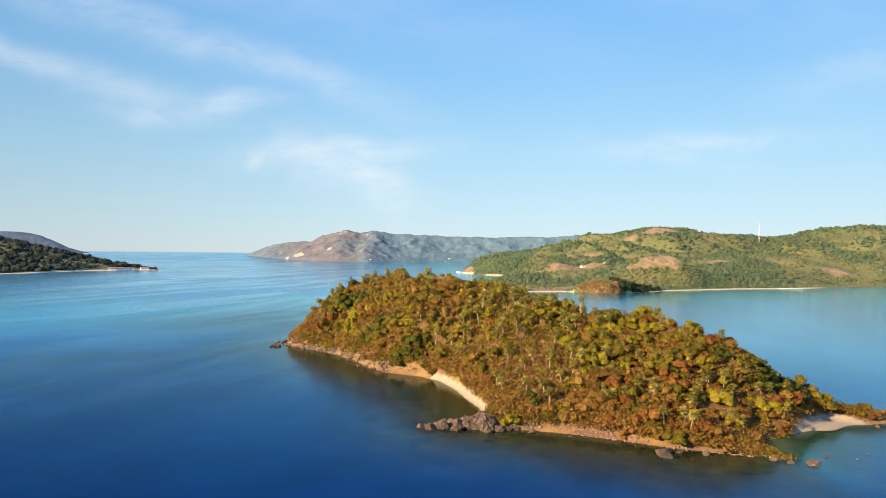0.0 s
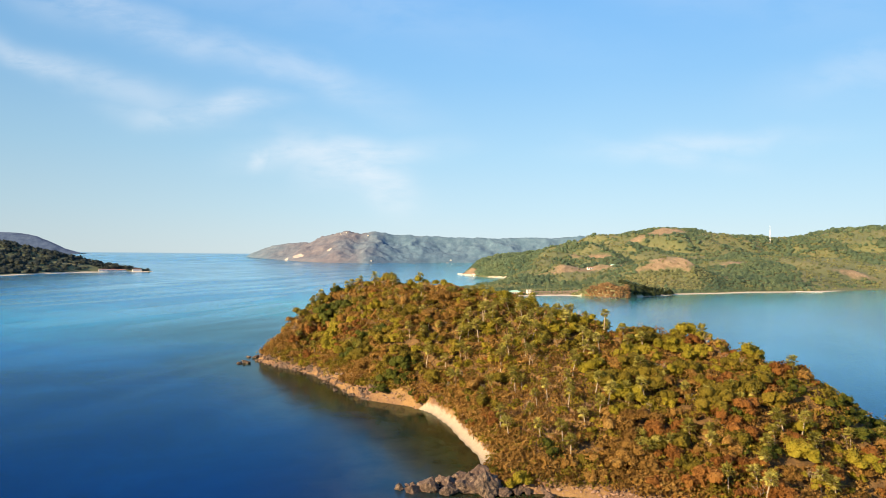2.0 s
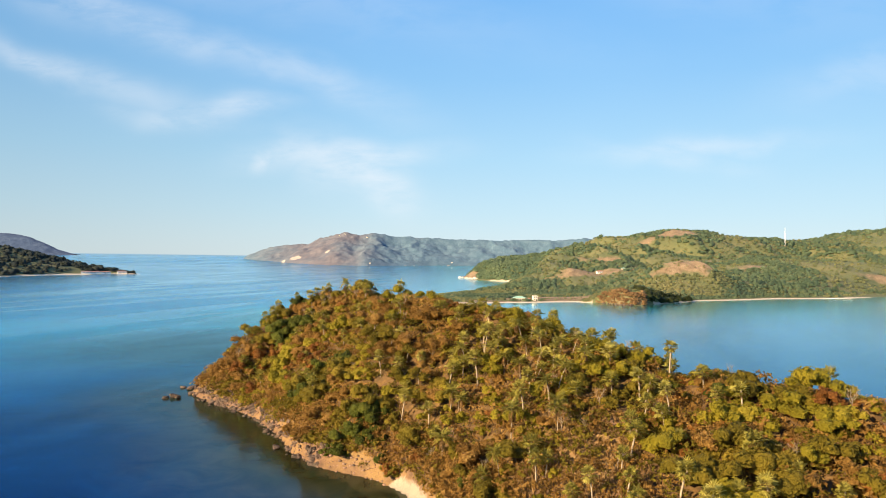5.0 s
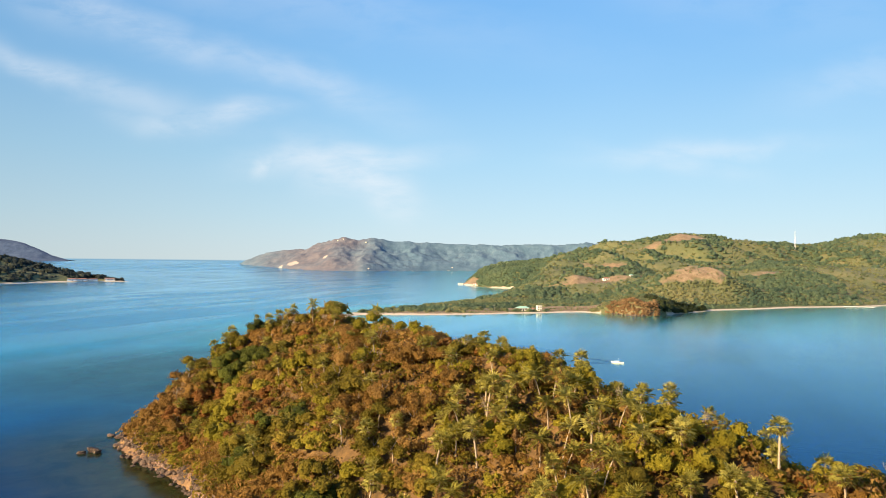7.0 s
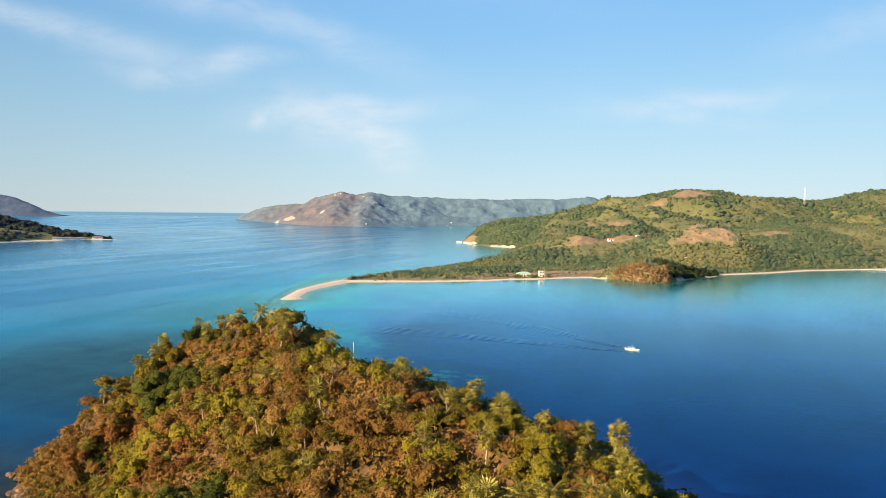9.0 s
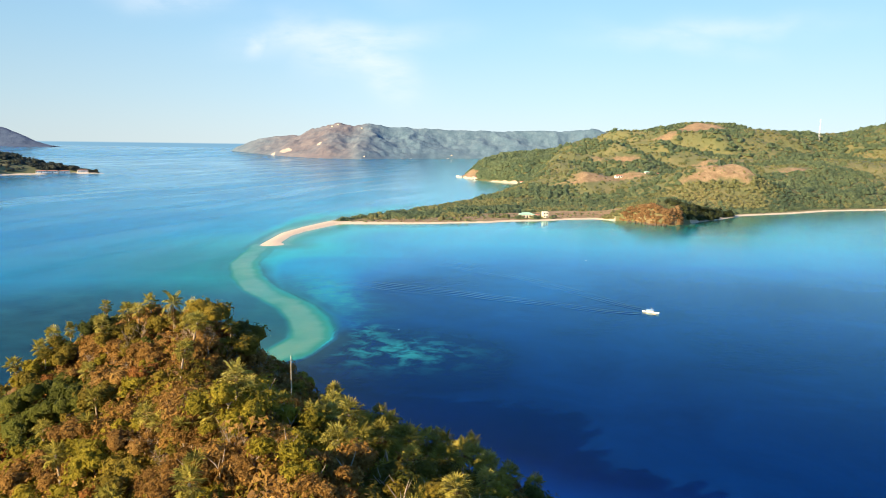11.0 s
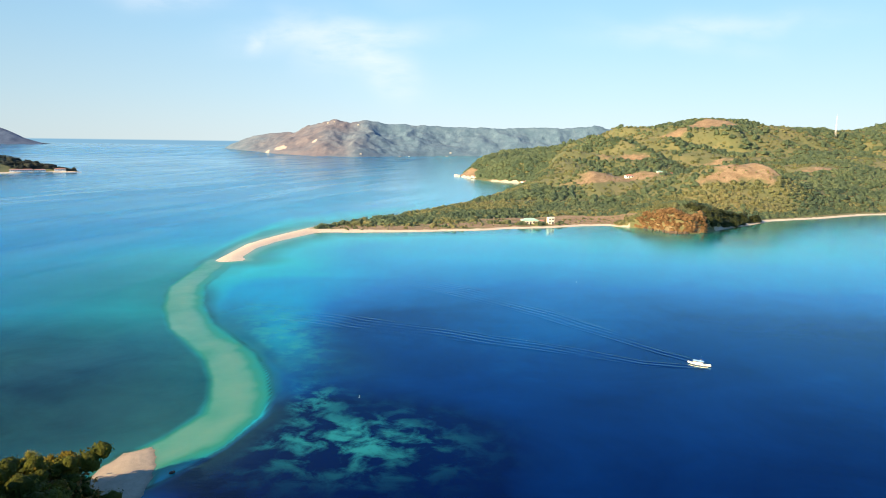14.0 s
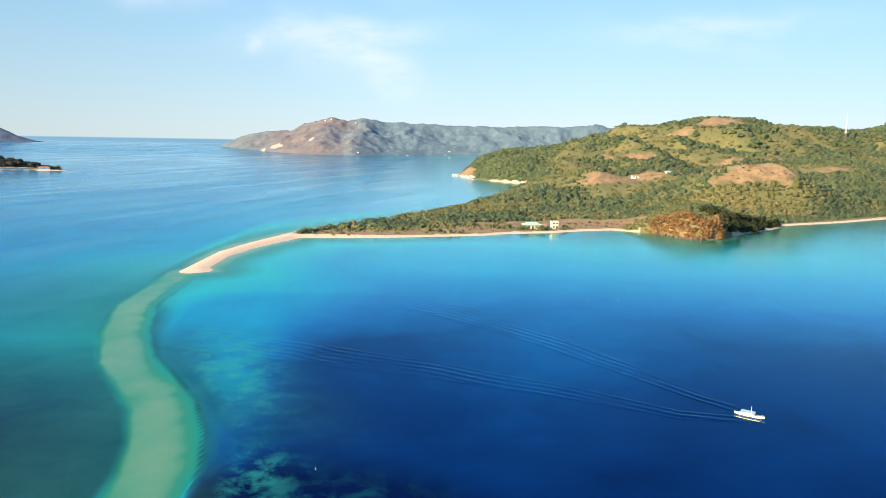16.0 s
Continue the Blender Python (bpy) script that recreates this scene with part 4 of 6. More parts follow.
class Palm:
    """One pattern of palm; put() sets it as a thing, with single fronds or one crown."""

    def __init__(self, seed, kind, tall):
        rng = np.random.default_rng(seed)
        self.kind, self.tall = kind, tall
        lean = rng.normal(size=2) * (0.5 if kind == "fan" else 1.0)
        pts = [(lean[0] * t * t, lean[1] * t * t, -0.5 + (tall + 0.5) * t) for t in (0, 0.25, 0.5, 0.75, 1)]
        r = 0.21 if kind == "fan" else 0.16
        self.top = pts[-1]
        v, f = tube(pts, [r * 1.25, r, r * 0.9, r * 0.85, r * 0.8], 7)
        self.trunk = mesh_of("trunk", v, f, M_BARK, True)
        count = 21 if kind == "fan" else 17
        self.leaf = mesh_of("frond", *(fan_leaf(rng, 2.3, 1.2, 11) if kind == "fan" else feather_leaf(rng, 3.1)), M_PALM)
        self.poses = [Matrix.Translation(self.top) @ e.to_matrix().to_4x4() @ Matrix.Scale(s, 4) for e, s in crown_turns(rng, count, kind)]
        self.pieces = []
        for m in self.poses:
            lv, lf = fan_leaf(rng, 2.3, 1.2, 11) if kind == "fan" else feather_leaf(rng, 3.1)
            self.pieces.append((placed(lv, m), lf))
        self.crown = mesh_of("crown", *join(self.pieces), M_PALM)
        skirt = []
        for i in range(14 if kind == "fan" else 4):
            lv, lf = fan_leaf(rng, 1.5, 0.8, 5) if kind == "fan" else feather_leaf(rng, 3.0)
            e = Euler((rng.normal() * 0.3, radians(62 + rng.normal() * 12), i * 2.4 + rng.normal() * 0.3))
            skirt.append((placed(lv, Matrix.Translation((self.top[0], self.top[1], self.top[2] - 0.25)) @ e.to_matrix().to_4x4()), lf))
        self.skirt = mesh_of("dead_leaves", *join(skirt), M_STRAW)

    def put(self, m, single=False):
        root = new("fan_palm" if self.kind == "fan" else "coconut_palm")
        root.matrix_world = m
        part("trunk", self.trunk, root)
        if single:
            for q in self.poses:
                part("frond", self.leaf, root, m=q)
        else:
            part("crown", self.crown, root)
        part("dead_leaves", self.skirt, root, "dry straw-coloured hanging leaves")
        if self.kind == "fan":
            tagged(root, "tall fan palm with stiff olive fans above dry scrub", "palm", "fan palms on the island")
        else:
            tagged(root, "slender coconut palm with drooping green fronds", "palm", "coconut palms on the island")
        return root


def scatter(rng, x0, x1, y0, y1, gap):
    """Jittered places on a grid."""
    gx, gy = np.meshgrid(np.arange(x0, x1, gap), np.arange(y0, y1, gap))
    p = np.stack([gx.ravel(), gy.ravel()], 1)
    return p + (rng.random(p.shape) - 0.5) * gap * 0.95


def many(shapes, at, turn, size, pick):
    """Copies of shapes at places, joined: vertices, faces and a tint for each copy."""
    vs, fs, ts, n = [], [], [], 0
    for k, (v, f) in enumerate(shapes):
        ii = np.nonzero(pick == k)[0]
        if not len(ii):
            continue
        c, s = np.cos(turn[ii])[:, None], np.sin(turn[ii])[:, None]
        x = (v[None, :, 0] * c - v[None, :, 1] * s) * size[ii, None]
        y = (v[None, :, 0] * s + v[None, :, 1] * c) * size[ii, None]
        z = np.repeat(v[None, :, 2], len(ii), 0) * size[ii, None]
        w = np.stack([x, y, z], -1) + at[ii][:, None, :]
        vs.append(w.reshape(-1, 3))
        fs.append((f[None] + (np.arange(len(ii)) * len(v))[:, None, None]).reshape(-1, f.shape[1]) + n)
        ts.append(np.repeat(1.0 + (turn[ii] * 977.0) % 1.0, len(v)))
        n += w.shape[0] * w.shape[1]
    return np.concatenate(vs), np.concatenate(fs), np.concatenate(ts)


KINDS = {"green": ("green_tree", M_GREEN, "leafy dark green small tree on the island slope", 8.2, 6.4),
         "olive": ("olive_shrub", M_OLIVE, "olive green shrub on the dry island slope", 7.0, 5.2),
         "yellow": ("yellow_shrub", M_YELLOW, "bright yellow green shrub in low sun", 6.4, 4.7),
         "brown": ("dry_shrub", M_BROWN, "dry brown half bare shrub on the slope", 6.5, 4.6),
         "rust": ("rust_shrub", M_RUST, "rust red dried shrub among green ones", 5.6, 4.4)}


def plant_island():
    rng = np.random.default_rng(7)
    shapes, meshes = {}, {}
    for kind, (name, mat, label, wide, tall) in KINDS.items():
        shapes[kind], meshes[kind] = [], []
        for k in range(4):
            crown = shrub_shape(rng, wide, tall, 430, 0.29, True, 0.74 if kind == "brown" else 0.86)
            stem = stem_shape(rng, tall, 0.14)
            shapes[kind].append(crown)
            full = shrub_shape(rng, wide, tall, 1250, 0.21, True, 0.70 if kind == "brown" else 0.82)
            meshes[kind].append((mesh_of("crown", *full, mat), mesh_of("trunk", *stem, M_BARK)))
    p = scatter(rng, -118, 190, 214, 610, 4.5)
    ds, sand = shore(p, ISLAND), island_sand(p)
    edge = 0.5 + 1.5 * fbm(p[:, 0], p[:, 1], 15, 51) + 0.8 * step(-p[:, 0], 20, 60) * (p[:, 1] < 470)
    keep = (ds > edge) & (sand < 0.45) & (rng.random(len(p)) < 0.93 - 0.55 * front_meadow(p))
    p, ds = p[keep], ds[keep]
    z = island_height(p)
    wood = fbm(p[:, 0], p[:, 1], 30, 61, 3) + rng.normal(size=len(p)) * 0.17
    dry = fbm(p[:, 0], p[:, 1], 22, 67, 3) + rng.normal(size=len(p)) * 0.16
    grove = np.exp(-((p[:, 0] - 16) / 27) ** 2 - ((p[:, 1] - 462) / 26) ** 2)
    back = np.exp(-((p[:, 0] + 25) / 50) ** 2 - ((p[:, 1] - 505) / 55) ** 2)
    dry, wood = dry - 0.06 * back - 0.22 * grove, wood + 0.02 * back + 0.12 * grove
    dry = dry + 0.06 * np.exp(-((p[:, 0] - 75) / 55) ** 2 - ((p[:, 1] - 280) / 45) ** 2)
    wood = wood - 0.02 * np.exp(-((p[:, 0] - 60) / 65) ** 2 - ((p[:, 1] - 290) / 60) ** 2)
    glade = np.exp(-(((p[:, 0] - 48) / 45) ** 2 + ((p[:, 1] - 330) / 60) ** 2))
    kinds = np.where(wood > 0.32 + 0.5 * glade + 0.15 * back, "green", np.where(wood > -0.02 + 0.3 * glade, "olive", np.where(dry > -0.12 + 0.35 * glade + 0.22 * back, "brown", "yellow")))
    kinds = np.where((dry > 0.48), "brown", kinds)
    kinds = np.where((dry < -0.42) & (rng.random(len(p)) < 0.6), "rust", kinds)
    kinds = np.where((p[:, 1] < 300) & (p[:, 0] > 30) & (kinds == "green") & (rng.random(len(p)) < 0.5), "olive", kinds)
    open_slope = front_meadow(p) > 0.5
    kinds[open_slope] = np.where(rng.random(open_slope.sum()) < 0.5, "yellow", "brown")
    eastern = (p[:, 0] > 58) & (p[:, 1] < 345) & (dry > 0.12) & (rng.random(len(p)) < 0.55)
    kinds[eastern] = "rust"
    crest = np.hypot((p[:, 0] + 28) / 36, (p[:, 1] - 500) / 25) < 1
    kinds = np.where(crest & (rng.random(len(p)) < 0.5), np.where(rng.random(len(p)) < 0.28, "rust", "brown"), kinds)
    # the northern end takes the darkest leaf in place of the shade there
    kinds[(p[:, 1] > 538) & (rng.random(len(p)) < 0.8)] = "green"
    # plants that stand out: x, y, reach, kind
    for x, y, r, kind in ((-90, 482, 14, "brown"), (-70, 477, 8, "rust"), (-55, 452, 7, "yellow"), (51, 299, 5.5, "yellow"), (30, 282, 5, "green"), (36, 267, 4, "green"), (27, 287, 4, "green"), (116, 244, 3, "yellow"), (121, 243, 2.5, "yellow"), (111, 239, 2.5, "yellow"), (125.5, 246, 2.5, "green"),
                          (130, 258, 4.5, "rust"), (128, 268, 7, "green"), (142, 272, 9, "green"), (117, 276, 4.5, "green"), (104, 290, 6, "olive"), (66, 292, 7, "olive"), (83, 285, 6, "brown"), (92, 276, 6, "olive")):
        kinds[np.hypot(p[:, 0] - x, p[:, 1] - y) < r] = kind
    for x, y in ((-20, 505), (-12, 498), (-30, 512), (2, 478), (40, 440), (46, 436), (52, 425), (14, 412), (17, 414), (34, 424), (37, 428), (15, 417), (25, 414), (29.5, 414), (31, 409), (-80, 470), (-76, 466)):
        kinds[np.argmin(np.hypot(p[:, 0] - x, p[:, 1] - y))] = "rust"
    size = 0.68 + 1.1 * rng.random(len(p)) ** 2.4
    size *= np.where(ds < 7, 0.72, 1.0) * (1 - 0.3 * np.exp(-(((p[:, 0] - 40) / 34) ** 2 + ((p[:, 1] - 360) / 45) ** 2)) - 0.25 * grove)
    size *= np.where(np.hypot((p[:, 0] - 122) / 18, (p[:, 1] - 238) / 13) < 1, 0.36, 1.0)
    for x, y in ((69, 333), (70, 338), (62, 370), (62.7, 374), (104, 327)):
        size *= np.where(np.hypot(p[:, 0] - x, p[:, 1] - y) < 4.5, 0.6, 1.0)
    size *= np.where(open_slope, 0.45, 1.0)
    size = np.where((kinds == "green") & (p[:, 0] > 55), np.minimum(size, 0.8), size)
    # wind keeps the north-eastern shoulder low
    size *= 1 - 0.45 * np.exp(-((p[:, 0] + 18) / 20) ** 2 - ((p[:, 1] - 524) / 24) ** 2)
    turn = rng.random(len(p)) * 6.28
    near = np.hypot(p[:, 0] - 15, (p[:, 1] - 430) * 0.7)
    single = np.zeros(len(p), bool)
    single[np.argsort(near)[:300]] = True
    for kind, (name, mat, label, wide, tall) in KINDS.items():
        mine = kinds == kind
        for i in np.nonzero(mine & single)[0]:
            root = new(name)
            root.matrix_world = pose(p[i, 0], p[i, 1], z[i] - 0.1, 0, 0, math.degrees(turn[i])) @ Matrix.Scale(float(size[i]), 4)
            c, s = meshes[kind][rng.integers(4)]
            part("trunk", s, root)
            part("crown", c, root)
            tagged(root, label, "tree" if kind == "green" else "shrub", "scrub on the island hill")
        rest = np.nonzero(mine & ~single)[0]
        at = np.column_stack([p[rest], z[rest] - 0.1])
        v, f, tint = many(shapes[kind], at, turn[rest], size[rest], rng.integers(4, size=len(rest)))
        tagged(new(name + "_thicket", mesh_of(name, v, f, mat, tint=tint)), label.replace("shrub", "shrubs").replace("small tree", "small trees"), "thicket", kind="stuff")


def undergrowth():
    """Low dry brush that fills the floor between the taller shrubs."""
    rng = np.random.default_rng(27)
    shapes = [leaf_cloud(rng, [(rng.normal() * 0.6, rng.normal() * 0.6, 0.6 + 0.6 * rng.random()) for _ in range(3)], [1.5, 1.35, 1.2], 40, 0.36, pointed=True) for _ in range(5)]
    p = scatter(rng, -114, 186, 216, 610, 2.7)
    keep = (shore(p, ISLAND) > 1.2) & (island_sand(p) < 0.4) & (rng.random(len(p)) < 0.9)
    p = p[keep]
    edge = scatter(rng, -114, 186, 216, 540, 1.9)
    de = shore(edge, ISLAND)
    edge = edge[(de > 2.2) & (de < 11) & (island_sand(edge) < 0.4) & (fbm(edge[:, 0], edge[:, 1], 9, 85) > -0.55)]
    p = np.concatenate([p, edge])
    tone = fbm(p[:, 0], p[:, 1], 20, 83, 3) + 0.25 * (np.arange(len(p)) > len(p) - len(edge)) + rng.normal(size=len(p)) * 0.3
    at = np.column_stack([p, island_height(p)])
    turn, size, pick = rng.random(len(p)) * 6.28, 0.8 + 0.9 * rng.random(len(p)), rng.integers(5, size=len(p))
    for sel, mat, name, label in ((tone > -0.05, M_BROWN, "dry_brush", "low dry brown brush between the shrubs"), (tone <= -0.05, M_OLIVE, "green_brush", "low olive brush between the shrubs")):
        v, f, tint = many(shapes, at[sel], turn[sel], size[sel], pick[sel])
        tagged(new(name, mesh_of(name, v, f, mat, tint=tint)), label, "brush", kind="stuff")


def plant_palms():
    rng = np.random.default_rng(19)
    fans = [Palm(100 + k, "fan", h) for k, h in enumerate((4.6, 5.6, 6.8, 10.5))]
    cocos = [Palm(200 + k, "coco", h) for k, h in enumerate((6.0, 7.0, 8.0))]
    # palms that stand out on the skyline: x, y, height of the crown's centre
    for x, y, top in ((-37, 493, 53), (103.6, 324.6, 39.2), (70.5, 339, 44.3), (62.7, 373, 43.6), (52, 374.5, 43.5), (48.5, 399.7, 46.8), (26.3, 417.5, 50.2), (78.3, 312.8, 38), (108.4, 319, 34.2), (117.5, 313.2, 32.5), (30.3, 376, 36.5), (43.1, 374.3, 38.3), (14.2, 381.4, 29), (61, 312.7, 33), (55.7, 287.7, 28), (-66, 522, 45), (-82, 531, 35.5)):
        g = float(island_height(np.array([[x, y]]))[0])
        tall = max(top - g - 1.0, 4.0)
        pat = cocos[0] if x == -37 else min(fans, key=lambda q: abs(q.tall - tall))
        slim = 0.8 if x < 0 else 1.1
        pat.put(pose(x, y, g, 0, 0, rng.random() * 360) @ Matrix.Diagonal((slim, slim, tall / pat.tall, 1)), True)
    p = scatter(rng, -110, 180, 225, 590, 6.4)
    ds = shore(p, ISLAND)
    grove = fbm(p[:, 0], p[:, 1], 55, 71, 3)
    # the hollow above the front beach and the ridge carry most of the palms
    hollow = np.exp(-(((p[:, 0] - 45) / 42) ** 2 + ((p[:, 1] - 372) / 48) ** 2))
    grove_back = np.exp(-(((p[:, 0] - 16) / 27) ** 2 + ((p[:, 1] - 462) / 26) ** 2))
    hollow = np.maximum(hollow, 1.2 * grove_back)
    chance = 0.17 + 0.80 * hollow + 0.42 * np.clip(grove, 0, 1)
    lee = (to_line(p, RIDGE)[2] > 0) & (to_line(p, RIDGE)[0] > 14)
    keep = (ds > 8) & (island_sand(p) < 0.3) & (rng.random(len(p)) < chance * np.where(lee & (grove_back < 0.3), 0.12, 1.0))
    p = p[keep]
    z = island_height(p)
    coco = (np.hypot(p[:, 0] - 26, p[:, 1] - 352) < 30) & (rng.random(len(p)) < 0.6)
    count = 0
    for (x, y), g, c, crest in zip(p, z, coco, to_line(p, RIDGE)[1][:, 2] + 2.5):
        pat = cocos[rng.integers(3)] if c else fans[rng.integers(3)]
        if math.hypot(x - 69, y - 336) < 8 or math.hypot(x - 62, y - 373) < 6:
            continue
        scale = (0.78 if c else 0.80 + 0.22 * math.exp(-math.hypot(x - 45, y - 365) ** 2 / 1800) + 0.25 * math.exp(-math.hypot(x - 16, y - 462) ** 2 / 900)) + 0.35 * rng.random()
        # most palms keep below the ridge
        roof = min(scale, (crest - g) / pat.tall)
        if y < 430 and roof < 0.5 * scale:
            continue
        scale = roof if y < 430 else scale
        close = math.hypot(x - 30, y - 390) < 42 and count < 45
        count += close
        pat.put(pose(x, y, g, 0, 0, rng.random() * 360) @ Matrix.Scale(scale, 4), close)
    for x, y, s in ((103, 262, 1.05), (95.5, 252, 1.0), (111, 256, 1.1), (106.5, 246, 1.05), (109.5, 244, 1.0), (100, 258, 0.9), (92, 249, 0.9), (71, 261, 0.9), (124, 262, 0.9), (118, 283, 1.0)):
        fans[rng.integers(2)].put(pose(x, y, float(island_height(np.array([[x, y]]))[0]), 0, 0, rng.random() * 360) @ Matrix.Scale(s, 4), True)


def plant_bare_trees():
    rng = np.random.default_rng(23)
    shapes = [mesh_of("limbs", *bare_shape(rng, h), M_BARK) for h in (5.0, 6.0, 7.0)]
    p = scatter(rng, -100, 170, 230, 570, 15.0)
    p = p[rng.random(len(p)) < 0.5]
    # leafless trees stand close together on the northern crest
    crest = scatter(rng, -62, 12, 470, 530, 6.0)
    p = np.concatenate([p, crest[np.hypot((crest[:, 0] + 26) / 34, (crest[:, 1] - 498) / 24) < 1]])
    keep = (shore(p, ISLAND) > 6) & (island_sand(p) < 0.3)
    for x, y in p[keep]:
        ob = new("bare_tree", shapes[rng.integers(3)])
        ob.matrix_world = pose(x, y, float(island_height(np.array([[x, y]]))[0]), 0, 0, rng.random() * 360)
        tagged(ob, "leafless grey tree with forking limbs among scrub", "tree", "bare trees on the island")


def grass_tufts():
    rng = np.random.default_rng(29)
    shapes = []
    for k in range(3):
        v, f = [], []
        for i in range(14):
            w, r, h = rng.random() * 6.28, rng.random() * 0.35, 0.5 + 0.5 * rng.random()
            x, y = r * math.cos(w), r * math.sin(w)
            ox, oy = math.cos(w) * 0.3 * h, math.sin(w) * 0.3 * h
            px, py = -math.sin(w) * 0.05, math.cos(w) * 0.05
            n = len(v)
            v += [(x - px, y - py, -0.05), (x + px, y + py, -0.05), (x + ox + px, y + oy + py, h), (x + ox - px, y + oy - py, h)]
            f.append((n, n + 1, n + 2, n + 3))
        shapes.append((np.array(v), np.array(f)))
    p = scatter(rng, -112, 180, 218, 600, 3.8)
    ds = shore(p, ISLAND)
    keep = (ds > 3.5) & (ds < 40) & (island_sand(p) < 0.4) & (fbm(p[:, 0], p[:, 1], 14, 81) > -0.15)
    thick = scatter(rng, 18, 62, 260, 330, 1.3)
    thick = thick[(front_meadow(thick) > 0.3) & (shore(thick, ISLAND) > 4)]
    p = np.concatenate([p[keep], thick])
    at = np.column_stack([p, island_height(p)])
    v, f, tint = many(shapes, at, rng.random(len(p)) * 6.28, 0.8 + 0.9 * rng.random(len(p)), rng.integers(3, size=len(p)))
    tagged(new("dry_grass", mesh_of("dry_grass", v, f, M_STRAW, tint=tint)), "tufts of dry straw-coloured grass on red earth", "grass", kind="stuff")


def lump_shape(rng, wide):
    """The dense, uneven inner mass of a far tree crown."""
    turns = np.arange(6) * math.pi / 3 + rng.random()
    low = np.stack([np.cos(turns), np.sin(turns), np.full(6, -0.55)], 1) * (0.85 + 0.3 * rng.random((6, 1)))
    mid = np.stack([np.cos(turns + 0.5) * 0.78, np.sin(turns + 0.5) * 0.78, np.full(6, 0.45)], 1) * (0.75 + 0.5 * rng.random((6, 1)))
    v = np.concatenate([low, mid, [[rng.normal() * 0.15, rng.normal() * 0.15, 1.0]]])
    f = [(k, (k + 1) % 6, 6 + (k + 1) % 6, 6 + k) for k in range(6)] + [(12, 6, 7, 8), (12, 8, 9, 10), (12, 10, 11, 6)]
    return v * np.array([0.48, 0.48, 0.30]) * wide + np.array([0, 0, wide * 0.28]), f


def woods(name, label, places, ground, mat, seed, wide, leaves, leaf):
    """Far woods: many crowns in one mesh."""
    rng = np.random.default_rng(seed)
    shapes = [join([lump_shape(rng, wide), shrub_shape(rng, wide, wide * 0.72, leaves, leaf)]) for _ in range(6)]
    p = places
    at = np.column_stack([p, ground(p) - wide * 0.16])
    v, f, tint = many(shapes, at, rng.random(len(p)) * 6.28, 0.55 + 1.0 * rng.random(len(p)) ** 2, rng.integers(6, size=len(p)))
    return tagged(new(name, mesh_of(name, v, f, mat, tint=tint)), label, "woods", kind="stuff")


